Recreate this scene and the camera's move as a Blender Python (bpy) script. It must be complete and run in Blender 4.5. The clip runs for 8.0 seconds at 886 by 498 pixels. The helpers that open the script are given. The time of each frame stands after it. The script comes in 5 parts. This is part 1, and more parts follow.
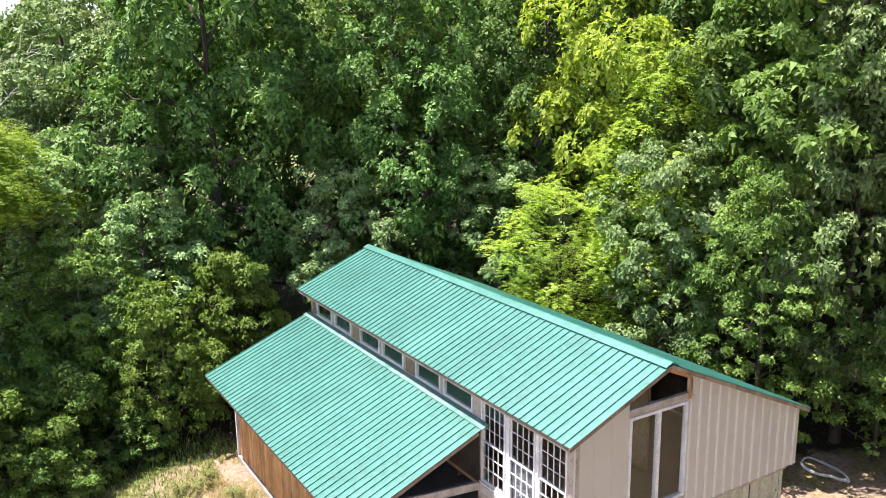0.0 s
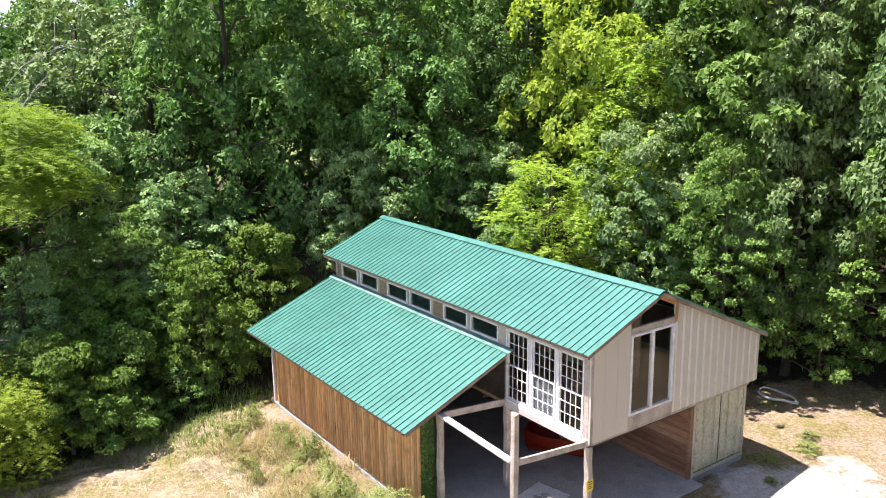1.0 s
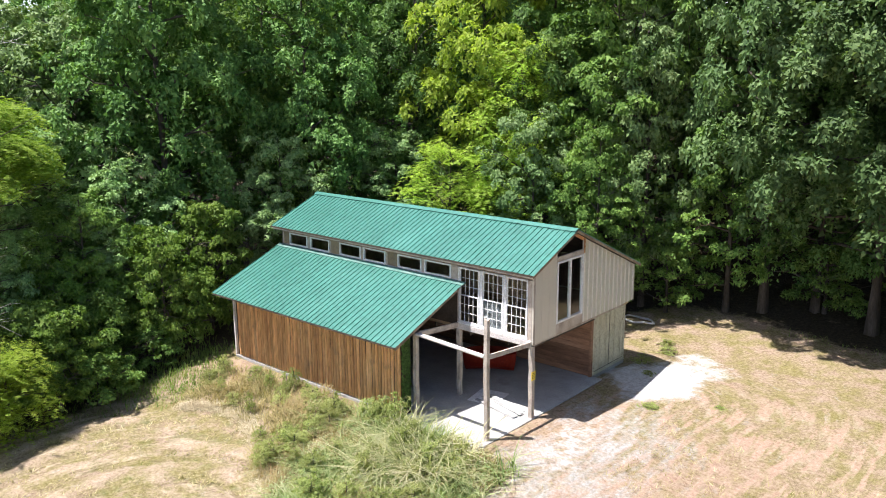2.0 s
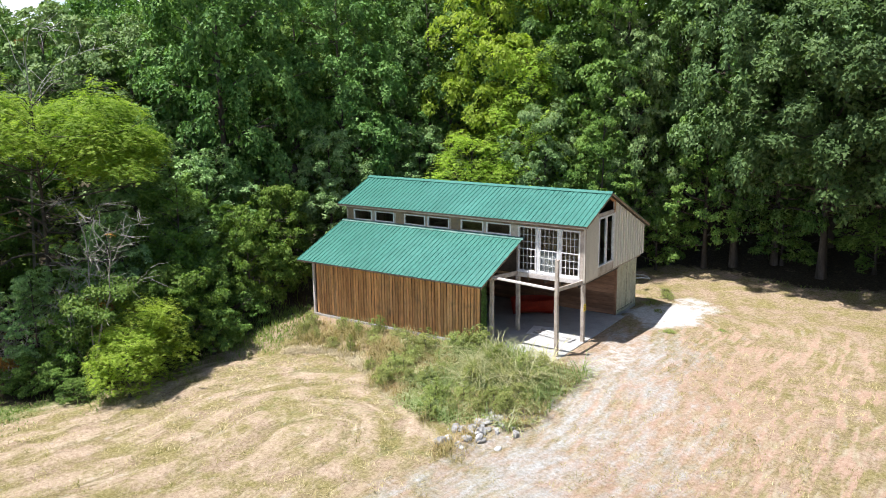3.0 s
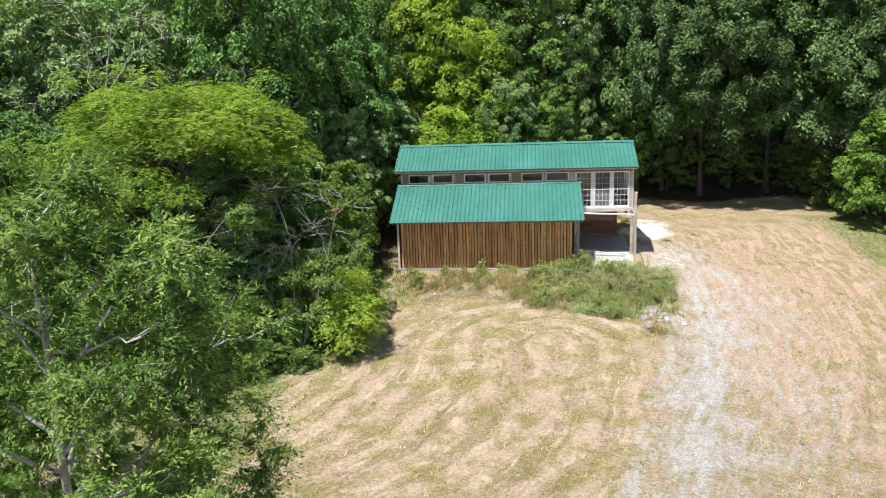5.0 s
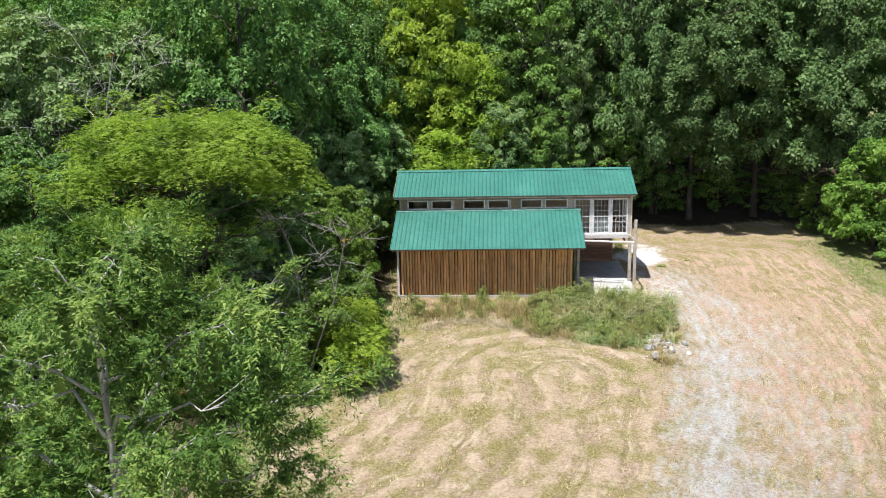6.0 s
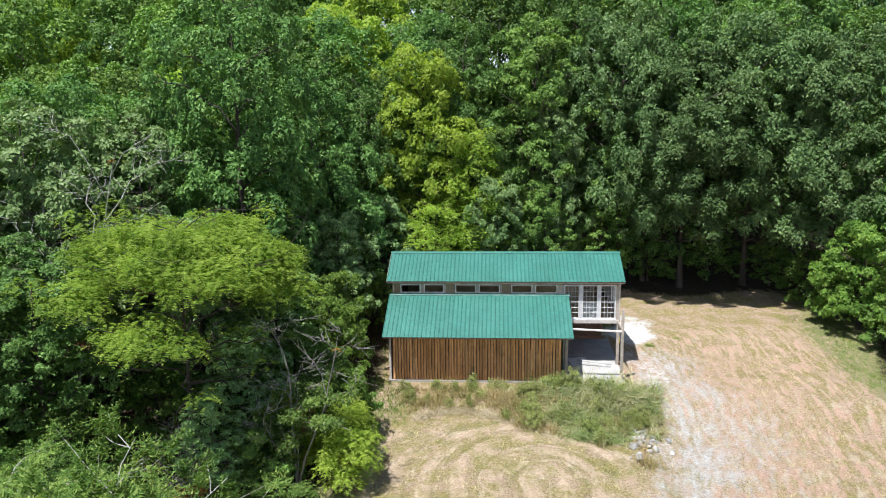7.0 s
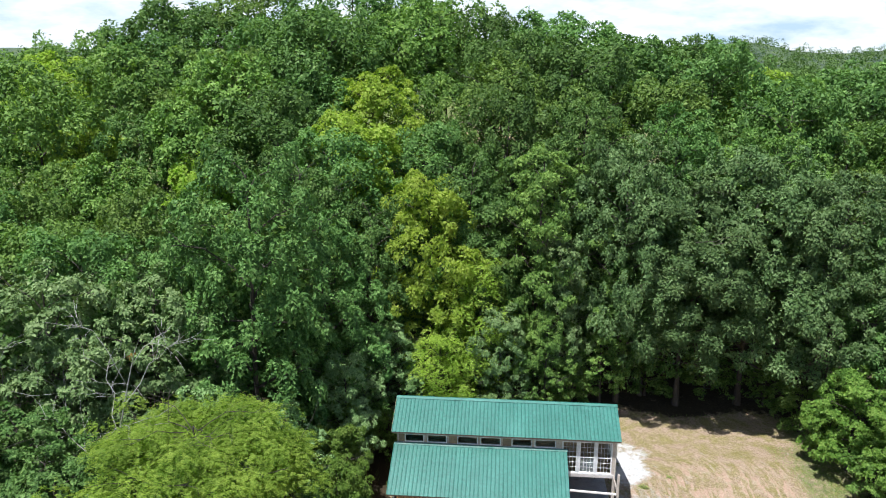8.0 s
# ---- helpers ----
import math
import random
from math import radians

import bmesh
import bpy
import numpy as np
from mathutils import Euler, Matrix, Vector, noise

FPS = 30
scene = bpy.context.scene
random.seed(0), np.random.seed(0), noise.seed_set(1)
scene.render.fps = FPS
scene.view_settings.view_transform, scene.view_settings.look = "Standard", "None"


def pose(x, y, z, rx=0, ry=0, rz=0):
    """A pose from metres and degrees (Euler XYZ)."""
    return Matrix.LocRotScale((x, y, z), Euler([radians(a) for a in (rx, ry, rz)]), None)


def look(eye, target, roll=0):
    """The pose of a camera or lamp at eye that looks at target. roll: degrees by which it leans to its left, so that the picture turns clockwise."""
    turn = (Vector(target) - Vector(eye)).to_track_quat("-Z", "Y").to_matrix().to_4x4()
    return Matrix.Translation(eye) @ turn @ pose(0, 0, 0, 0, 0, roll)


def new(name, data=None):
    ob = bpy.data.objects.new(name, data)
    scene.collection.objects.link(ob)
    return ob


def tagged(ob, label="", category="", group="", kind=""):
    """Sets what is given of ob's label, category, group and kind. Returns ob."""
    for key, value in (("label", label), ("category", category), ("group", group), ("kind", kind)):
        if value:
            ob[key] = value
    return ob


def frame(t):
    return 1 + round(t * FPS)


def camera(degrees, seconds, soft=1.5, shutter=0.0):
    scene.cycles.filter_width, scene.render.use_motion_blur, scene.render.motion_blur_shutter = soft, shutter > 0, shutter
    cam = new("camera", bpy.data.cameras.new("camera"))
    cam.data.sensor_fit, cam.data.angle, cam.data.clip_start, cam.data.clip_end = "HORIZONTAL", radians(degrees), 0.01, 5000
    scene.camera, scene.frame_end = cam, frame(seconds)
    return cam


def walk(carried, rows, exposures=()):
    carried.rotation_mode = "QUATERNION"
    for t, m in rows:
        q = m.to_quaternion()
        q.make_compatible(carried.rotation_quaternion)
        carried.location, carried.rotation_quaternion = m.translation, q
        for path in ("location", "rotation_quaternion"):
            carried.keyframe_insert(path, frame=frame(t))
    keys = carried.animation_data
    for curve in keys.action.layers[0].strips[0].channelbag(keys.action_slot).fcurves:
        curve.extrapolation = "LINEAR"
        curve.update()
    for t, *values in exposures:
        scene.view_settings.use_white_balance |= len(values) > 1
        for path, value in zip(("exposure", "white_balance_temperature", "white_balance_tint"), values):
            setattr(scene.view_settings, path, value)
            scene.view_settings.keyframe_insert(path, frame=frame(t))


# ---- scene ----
cam = camera(57.7, 8.0, soft=1.0)
PATH = [
    (0, (10.796, -9.498, 11.959), (9.131, -8.479, 11.524), -0.8),
    (0.5, (11.825, -11.246, 11.912), (10.17, -10.214, 11.471), -0.8),
    (1, (12.936, -13.447, 11.798), (11.343, -12.322, 11.353), -0.9),
    (1.5, (14.022, -16.607, 11.639), (12.542, -15.335, 11.2), -0.7),
    (1.7, (14.428, -18.243, 11.694), (13.033, -16.881, 11.251), -0.6),
    (2.8, (14.157, -28.772, 11.003), (13.04, -27.163, 10.596), -0.6),
    (3, (13.659, -30.508, 10.975), (12.556, -28.89, 10.568), -0.8),
    (3.5, (10.876, -36.243, 11.5), (9.815, -34.603, 11.069), -1.1),
    (4, (6.049, -41.402, 11.937), (5.206, -39.646, 11.485), -1.5),
    (4.2, (3.47, -42.985, 12.222), (2.783, -41.166, 11.752), -1.9),
    (5.3, (-7.172, -45.042, 11.903), (-7.326, -43.109, 11.414), -1.9),
    (5.5, (-7.353, -44.911, 12.016), (-7.498, -42.975, 11.534), -1.7),
    (6, (-7.372, -44.772, 12.73), (-7.511, -42.832, 12.264), -1.5),
    (6.5, (-7.16, -44.67, 14.126), (-7.294, -42.725, 13.679), -1.4),
    (7, (-6.854, -44.641, 17.078), (-6.992, -42.696, 16.634), -0.9),
    (7.5, (-6.976, -44.309, 21.852), (-7.111, -42.371, 21.376), -0.1),
    (8, (-7.08, -43.858, 27.268), (-7.224, -41.923, 26.783), 0.6),
]
walk(cam, [(t, look(eye, target, roll)) for t, eye, target, roll in PATH], [(0, 1.58, 6400, 25), (1.0, 1.49, 6350, 22), (1.7, 1.25, 6250, 17), (3.0, 0.94, 6200, 12.5), (4.0, 0.84, 6250, 12), (5.5, 0.76, 6250, 11.5), (7.0, 0.7, 6050, 11), (7.5, 0.73, 6000, 11), (8, 0.58, 5950, 10.5)])

# ---- world, sun, sky ----
SUN_TO = Vector((-1.15, -1.45, 5.07)).normalized()
world = bpy.data.worlds.new("sky_world")
scene.world = world
world.use_nodes = True
wn = world.node_tree.nodes
sky = wn.new("ShaderNodeTexSky")
sky.sky_type, sky.sun_disc = "NISHITA", False
sky.sun_elevation = math.asin(SUN_TO.z)
sky.sun_rotation = math.atan2(SUN_TO.x, SUN_TO.y)
sky.air_density, sky.dust_density, sky.ozone_density = 1.0, 1.5, 1.2
world.node_tree.links.new(sky.outputs[0], wn["Background"].inputs[0])
wn["Background"].inputs[1].default_value = 0.078
sun_data = bpy.data.lights.new("sun", "SUN")
sun_data.energy, sun_data.angle, sun_data.color = 5.0, radians(0.53), (1.0, 0.965, 0.91)
sun = new("sun", sun_data)
sun.matrix_world = look(SUN_TO * 60, (0, 0, 0))

# ---- materials ----
def nodes_of(mat):
    mat.use_nodes = True
    return mat.node_tree.nodes, mat.node_tree.links, mat.node_tree.nodes["Principled BSDF"]


def ramp_of(nodes, cols, lo=0.3, hi=0.7):
    r = nodes.new("ShaderNodeValToRGB")
    e = r.color_ramp.elements
    while len(e) < len(cols):
        e.new(0.5)
    for i, c in enumerate(cols):
        e[i].position = lo + (hi - lo) * i / max(1, len(cols) - 1)
        e[i].color = (*c, 1)
    return r


def surface(name, cols, scale=2.0, fine=20.0, rough=0.7, metal=0.0, bump=0.3, stretch=(1, 1, 1), rand=0.0, spots=None, island=False, depth=0.02, spec=0.4):
    """A weathered opaque surface: broad stains, fine grain, small relief, and a different tone for each piece."""
    mat = bpy.data.materials.new(name)
    n, l, p = nodes_of(mat)
    geo = n.new("ShaderNodeNewGeometry")
    mp = n.new("ShaderNodeMapping")
    mp.inputs["Scale"].default_value = stretch
    l.new(geo.outputs["Position"], mp.inputs[0])
    a = n.new("ShaderNodeTexNoise")
    a.inputs["Scale"].default_value, a.inputs["Detail"].default_value, a.inputs["Roughness"].default_value = scale, 5, 0.62
    b = n.new("ShaderNodeTexNoise")
    b.inputs["Scale"].default_value, b.inputs["Detail"].default_value = fine, 4
    for t in (a, b):
        l.new(mp.outputs[0], t.inputs["Vector"])
    r = ramp_of(n, cols)
    l.new(a.outputs[0], r.inputs[0])
    hsv = n.new("ShaderNodeHueSaturation")
    val = n.new("ShaderNodeMapRange")
    val.inputs[1].default_value, val.inputs[2].default_value, val.inputs[3].default_value, val.inputs[4].default_value = 0.3, 0.7, 0.78, 1.18
    l.new(b.outputs[0], val.inputs[0])
    last = val.outputs[0]
    if rand:
        src = geo.outputs["Random Per Island"] if island else n.new("ShaderNodeObjectInfo").outputs["Random"]
        rr = n.new("ShaderNodeMapRange")
        rr.inputs[3].default_value, rr.inputs[4].default_value = 1 - rand, 1 + rand
        l.new(src, rr.inputs[0])
        mu = n.new("ShaderNodeMath")
        mu.operation = "MULTIPLY"
        l.new(last, mu.inputs[0]), l.new(rr.outputs[0], mu.inputs[1])
        last = mu.outputs[0]
    l.new(last, hsv.inputs["Value"])
    col = r.outputs[0]
    if spots:
        c, sc, lo, hi = spots
        s = n.new("ShaderNodeTexNoise")
        s.inputs["Scale"].default_value, s.inputs["Detail"].default_value = sc, 6
        l.new(geo.outputs["Position"], s.inputs["Vector"])
        sr = n.new("ShaderNodeMapRange")
        sr.inputs[1].default_value, sr.inputs[2].default_value = lo, hi
        l.new(s.outputs[0], sr.inputs[0])
        mx = n.new("ShaderNodeMix")
        mx.data_type = "RGBA"
        l.new(sr.outputs[0], mx.inputs["Factor"]), l.new(col, mx.inputs["A"])
        mx.inputs["B"].default_value = (*c, 1)
        col = mx.outputs["Result"]
    l.new(col, hsv.inputs["Color"])
    l.new(hsv.outputs[0], p.inputs["Base Color"])
    p.inputs["Roughness"].default_value, p.inputs["Metallic"].default_value = rough, metal
    p.inputs["Specular IOR Level"].default_value = spec
    if bump:
        bp = n.new("ShaderNodeBump")
        bp.inputs["Strength"].default_value, bp.inputs["Distance"].default_value = bump, depth
        l.new(b.outputs[0], bp.inputs["Height"])
        l.new(bp.outputs[0], p.inputs["Normal"])
    return mat


def leafy(name, cols, through_light=0.2, rough=0.55, tree_tone=0.22):
    """Leaves: tone by leaf, by branch-sized patch and by tree, light passing through the blade."""
    mat = bpy.data.materials.new(name)
    n, l, p = nodes_of(mat)
    geo, info = n.new("ShaderNodeNewGeometry"), n.new("ShaderNodeObjectInfo")
    a = n.new("ShaderNodeTexNoise")
    a.inputs["Scale"].default_value, a.inputs["Detail"].default_value = 0.55, 3
    l.new(geo.outputs["Position"], a.inputs["Vector"])
    add = n.new("ShaderNodeMath")
    add.operation = "MULTIPLY_ADD"
    l.new(geo.outputs["Random Per Island"], add.inputs[0])
    add.inputs[1].default_value = 0.42
    l.new(a.outputs[0], add.inputs[2])
    r = ramp_of(n, cols, 0.38, 0.98)
    l.new(add.outputs[0], r.inputs[0])
    hsv = n.new("ShaderNodeHueSaturation")
    v = n.new("ShaderNodeMapRange")
    v.inputs[3].default_value, v.inputs[4].default_value = 1 - tree_tone, 1 + tree_tone
    h = n.new("ShaderNodeMapRange")
    h.inputs[3].default_value, h.inputs[4].default_value = 0.494, 0.51
    l.new(info.outputs["Random"], v.inputs[0]), l.new(info.outputs["Random"], h.inputs[0])
    l.new(v.outputs[0], hsv.inputs["Value"]), l.new(h.outputs[0], hsv.inputs["Hue"]), l.new(r.outputs[0], hsv.inputs["Color"])
    l.new(hsv.outputs[0], p.inputs["Base Color"])
    p.inputs["Roughness"].default_value = rough
    p.inputs["Specular IOR Level"].default_value = 0.12
    tr = n.new("ShaderNodeBsdfTranslucent")
    warm = n.new("ShaderNodeMix")
    warm.data_type, warm.blend_type = "RGBA", "MULTIPLY"
    warm.inputs["Factor"].default_value = 1.0
    warm.inputs["B"].default_value = (1.2, 1.3, 0.55, 1)
    l.new(hsv.outputs[0], warm.inputs["A"]), l.new(warm.outputs["Result"], tr.inputs[0])
    mix = n.new("ShaderNodeMixShader")
    mix.inputs[0].default_value = through_light
    l.new(p.outputs[0], mix.inputs[1]), l.new(tr.outputs[0], mix.inputs[2])
    l.new(mix.outputs[0], n["Material Output"].inputs[0])
    return mat


def glass_of(name, tint=(0.9, 0.95, 0.93)):
    mat = bpy.data.materials.new(name)
    n, l, p = nodes_of(mat)
    p.inputs["Base Color"].default_value = (*tint, 1)
    p.inputs["Roughness"].default_value, p.inputs["Transmission Weight"].default_value, p.inputs["IOR"].default_value = 0.02, 1.0, 1.28
    w = n.new("ShaderNodeTexNoise")
    w.inputs["Scale"].default_value = 1.3
    b = n.new("ShaderNodeBump")
    b.inputs["Strength"].default_value, b.inputs["Distance"].default_value = 0.05, 0.02
    l.new(w.outputs[0], b.inputs["Height"]), l.new(b.outputs[0], p.inputs["Normal"])
    return mat


M_ROOF = surface("green_roof_steel", [(0.021, 0.128, 0.094), (0.028, 0.15, 0.112), (0.04, 0.172, 0.132)], 0.6, 6, 0.4, 0.0, 0.0, rand=0.05, spec=1.0)
M_ROOF_DARK = surface("darker_roof_steel", [(0.017, 0.1, 0.074), (0.025, 0.124, 0.093)], 1.2, 9, 0.7, 0.0, 0.0, spec=0.2)
M_FLASH = surface("pale_flashing", [(0.04, 0.15, 0.115), (0.16, 0.24, 0.21)], 3, 30, 0.6, 0.0, 0.1)
M_SLAT = surface("orange_brown_slab_wood", [(0.48, 0.235, 0.095), (0.63, 0.35, 0.15), (0.72, 0.46, 0.235)], 3.0, 24, 0.75, 0, 0.35, (1, 1, 0.12), rand=0.25, spots=((0.2, 0.14, 0.09), 1.7, 0.6, 0.85))
M_BARK_GAP = surface("dark_backing_boards", [(0.045, 0.026, 0.015), (0.08, 0.046, 0.026)], 3, 20, 0.9)
M_BOARD = surface("weathered_brown_boards", [(0.15, 0.10, 0.065), (0.28, 0.2, 0.135), (0.36, 0.28, 0.2)], 2.5, 24, 0.8, 0, 0.3, (1, 1, 0.15), rand=0.15)
M_PLANK = surface("red_brown_planks", [(0.15, 0.075, 0.042), (0.26, 0.14, 0.08), (0.34, 0.2, 0.125)], 1.6, 24, 0.8, 0, 0.3, (0.15, 1, 1), rand=0.3)
M_TIMBER = surface("grey_weathered_timber", [(0.26, 0.21, 0.17), (0.42, 0.36, 0.30), (0.52, 0.46, 0.4)], 2.5, 26, 0.8, 0, 0.35, rand=0.08)
M_PALE = surface("sun_bleached_timber", [(0.5, 0.45, 0.42), (0.68, 0.64, 0.6)], 2.5, 24, 0.75, 0, 0.25)
M_OSB = surface("tan_sheathing_panel", [(0.15, 0.12, 0.095), (0.27, 0.2, 0.12), (0.18, 0.155, 0.13)], 6, 30, 0.8, 0, 0.2, rand=0.12)
M_RAW = surface("raw_orange_lumber", [(0.4, 0.19, 0.08), (0.55, 0.29, 0.13)], 3, 24, 0.75, 0, 0.2)
M_WHITE = surface("white_vinyl_paint", [(0.62, 0.62, 0.61), (0.8, 0.8, 0.79)], 4, 30, 0.45, 0, 0.08)
M_SIDING = surface("beige_steel_siding", [(0.54, 0.5, 0.42), (0.58, 0.545, 0.46)], 0.35, 70, 0.5, 0, 0.0, rand=0.03)
M_BATTEN = surface("pale_batten", [(0.66, 0.63, 0.56), (0.76, 0.73, 0.66)], 3, 40, 0.55, 0, 0.1)
M_CONT = surface("cream_container_paint", [(0.40, 0.38, 0.27), (0.52, 0.50, 0.37), (0.58, 0.56, 0.43)], 1.6, 14, 0.55, 0, 0.12, spots=((0.16, 0.11, 0.07), 4.5, 0.66, 0.78))
M_RUBBER = surface("dark_seal", [(0.025, 0.025, 0.022), (0.05, 0.05, 0.045)], 6, 30, 0.8)
M_CONC = surface("pale_concrete", [(0.31, 0.30, 0.28), (0.39, 0.38, 0.36), (0.46, 0.45, 0.43)], 1.1, 18, 0.85, 0, 0.15, spots=((0.2, 0.185, 0.165), 0.9, 0.6, 0.8))
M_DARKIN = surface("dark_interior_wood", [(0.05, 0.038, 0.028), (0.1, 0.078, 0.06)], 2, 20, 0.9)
M_PLY = surface("tan_plywood", [(0.36, 0.26, 0.15), (0.46, 0.34, 0.2)], 1.2, 16, 0.7, 0, 0.05)
M_GREYBOARD = surface("grey_white_boards", [(0.3, 0.295, 0.28), (0.5, 0.49, 0.47)], 2.5, 24, 0.8, 0, 0.25, rand=0.25)
M_RED = surface("faded_red_gelcoat", [(0.36, 0.03, 0.014), (0.46, 0.05, 0.022)], 2.5, 14, 0.4, 0, 0.05)
M_YELLOW = surface("yellow_sign_face", [(0.72, 0.55, 0.03), (0.8, 0.62, 0.05)], 9, 40, 0.5, 0, 0.05)
M_BLACK = surface("black_print", [(0.02, 0.02, 0.02), (0.03, 0.03, 0.03)], 9, 40, 0.6, 0, 0)
M_ROCK = surface("pale_limestone", [(0.18, 0.17, 0.155), (0.34, 0.33, 0.315), (0.48, 0.475, 0.46)], 3, 16, 0.9, 0, 0.6, rand=0.2, depth=0.05)
M_BARK = surface("grey_brown_bark", [(0.034, 0.027, 0.02), (0.066, 0.053, 0.042), (0.115, 0.097, 0.08)], 2, 16, 0.9, 0, 0.6, (1, 1, 0.3), rand=0.2, depth=0.03)
M_PALEBARK = surface("pale_grey_bark", [(0.2, 0.185, 0.165), (0.36, 0.34, 0.31), (0.48, 0.46, 0.43)], 3, 16, 0.85, 0, 0.4, (1, 1, 0.4), depth=0.02)
M_DEAD = surface("bleached_dead_wood", [(0.17, 0.15, 0.13), (0.32, 0.3, 0.27)], 3, 18, 0.85, 0, 0.3, rand=0.15)
M_GLASS = glass_of("window_glass")
M_PVC = surface("white_pipe_plastic", [(0.62, 0.62, 0.6), (0.74, 0.74, 0.72)], 5, 30, 0.4, 0, 0.05)
L_OAK = leafy("deep_green_leaves", [(0.0481, 0.0993, 0.0261), (0.0961, 0.1797, 0.0439), (0.1881, 0.2978, 0.0857)], 0.28)
L_DEEP = leafy("grey_green_leaves", [(0.0506, 0.0961, 0.0324), (0.0992, 0.167, 0.0546), (0.2024, 0.2935, 0.1164)], 0.26)
L_DARK = leafy("dark_green_leaves", [(0.0424, 0.0871, 0.0224), (0.0848, 0.1625, 0.0388), (0.1825, 0.2885, 0.0824)], 0.22)
L_MID = leafy("mid_green_leaves", [(0.062, 0.12, 0.027), (0.127, 0.217, 0.046), (0.24, 0.35, 0.085)], 0.3)
L_PALE = leafy("pale_green_leaves", [(0.1, 0.18, 0.06), (0.19, 0.295, 0.105), (0.31, 0.42, 0.175)])
L_FRESH = leafy("fresh_green_leaves", [(0.0658, 0.1277, 0.0217), (0.1316, 0.2245, 0.0372), (0.2399, 0.3406, 0.0735)], 0.36, tree_tone=0.12)
L_YEL = leafy("yellow_green_leaves", [(0.155, 0.25, 0.032), (0.3, 0.405, 0.056), (0.45, 0.55, 0.115)], 0.5, tree_tone=0.08)
L_LOC = leafy("olive_yellow_leaflets", [(0.1, 0.175, 0.024), (0.205, 0.305, 0.042), (0.34, 0.43, 0.08)], 0.5, tree_tone=0.05)
L_WEED = leafy("leafy_weeds", [(0.15, 0.19, 0.05), (0.28, 0.32, 0.1), (0.44, 0.45, 0.19)], 0.35, tree_tone=0.2)
L_FEATHER = leafy("fine_fresh_leaves", [(0.044, 0.1, 0.02), (0.115, 0.21, 0.042), (0.31, 0.4, 0.105)], 0.3)
L_BROWN = leafy("rusty_dead_leaves", [(0.12, 0.05, 0.02), (0.22, 0.11, 0.03), (0.26, 0.17, 0.04)], 0.25)
L_HAY = leafy("mown_hay_stubble", [(0.1, 0.105, 0.03), (0.24, 0.2, 0.085), (0.42, 0.34, 0.19), (0.56, 0.46, 0.3)], 0.2, 0.8, 0.05)

# ---- building blocks ----
def mesh_np(name, verts, quads, mat, smooth=False):
    """A mesh of equal faces from arrays."""
    me = bpy.data.meshes.new(name)
    verts, quads = np.asarray(verts, np.float32).reshape(-1, 3), np.asarray(quads, np.int32)
    quads = quads.reshape(-1, quads.shape[-1])
    k = quads.shape[1]
    me.vertices.add(len(verts))
    me.vertices.foreach_set("co", verts.ravel())
    me.loops.add(quads.size)
    me.loops.foreach_set("vertex_index", quads.ravel())
    me.polygons.add(len(quads))
    me.polygons.foreach_set("loop_start", np.arange(0, quads.size, k, dtype=np.int32))
    me.polygons.foreach_set("loop_total", np.full(len(quads), k, np.int32))
    me.polygons.foreach_set("use_smooth", np.full(len(quads), smooth, bool))
    me.update(calc_edges=True)
    me.validate()
    me.materials.append(mat)
    return me


def part(name, bm, material, parent=None, label=""):
    """Links a bmesh, or a finished mesh, as one object, under a thing or a part where one is given."""
    if isinstance(bm, bpy.types.Mesh):
        me = bm
    else:
        me = bpy.data.meshes.new(name)
        bmesh.ops.recalc_face_normals(bm, faces=bm.faces)
        bm.to_mesh(me)
        bm.free()
        me.materials.append(material)
    ob = new(name, me)
    ob.parent = parent
    if label:
        ob["label"] = label
    return ob


def empty(name, at, label, category, group="", kind=""):
    ob = new(name)
    ob.location = at
    ob.empty_display_size = 0.3
    return tagged(ob, label, category, group, kind)


def add_box(bm, lo, hi, bevel=0.0, m=None):
    """A box between two corners, its edges eased, turned by m where given."""
    size = [b - a for a, b in zip(lo, hi)]
    mid = Vector([(a + b) / 2 for a, b in zip(lo, hi)])
    got = bmesh.ops.create_cube(bm, size=1.0, matrix=(m or Matrix()) @ Matrix.Translation(mid) @ Matrix.Diagonal((*size, 1)))
    if bevel:
        edges = list({e for v in got["verts"] for e in v.link_edges})
        bmesh.ops.bevel(bm, geom=edges, offset=bevel, segments=1, affect="EDGES", profile=0.6)
    return bm


def box(lo, hi, bevel=0.0, m=None):
    return add_box(bmesh.new(), lo, hi, bevel, m)


def add_bar(bm, p, q, w, h, bevel=0.006, roll=0.0):
    """A squared timber from p to q."""
    p, q = Vector(p), Vector(q)
    turn = (q - p).to_track_quat("Z", "Y").to_matrix().to_4x4()
    m = Matrix.Translation(p) @ turn @ Matrix.Rotation(roll, 4, "Z")
    return add_box(bm, (-w / 2, -h / 2, 0), (w / 2, h / 2, (q - p).length), bevel, m)


def bar(p, q, w, h, bevel=0.006, roll=0.0):
    return add_bar(bmesh.new(), p, q, w, h, bevel, roll)


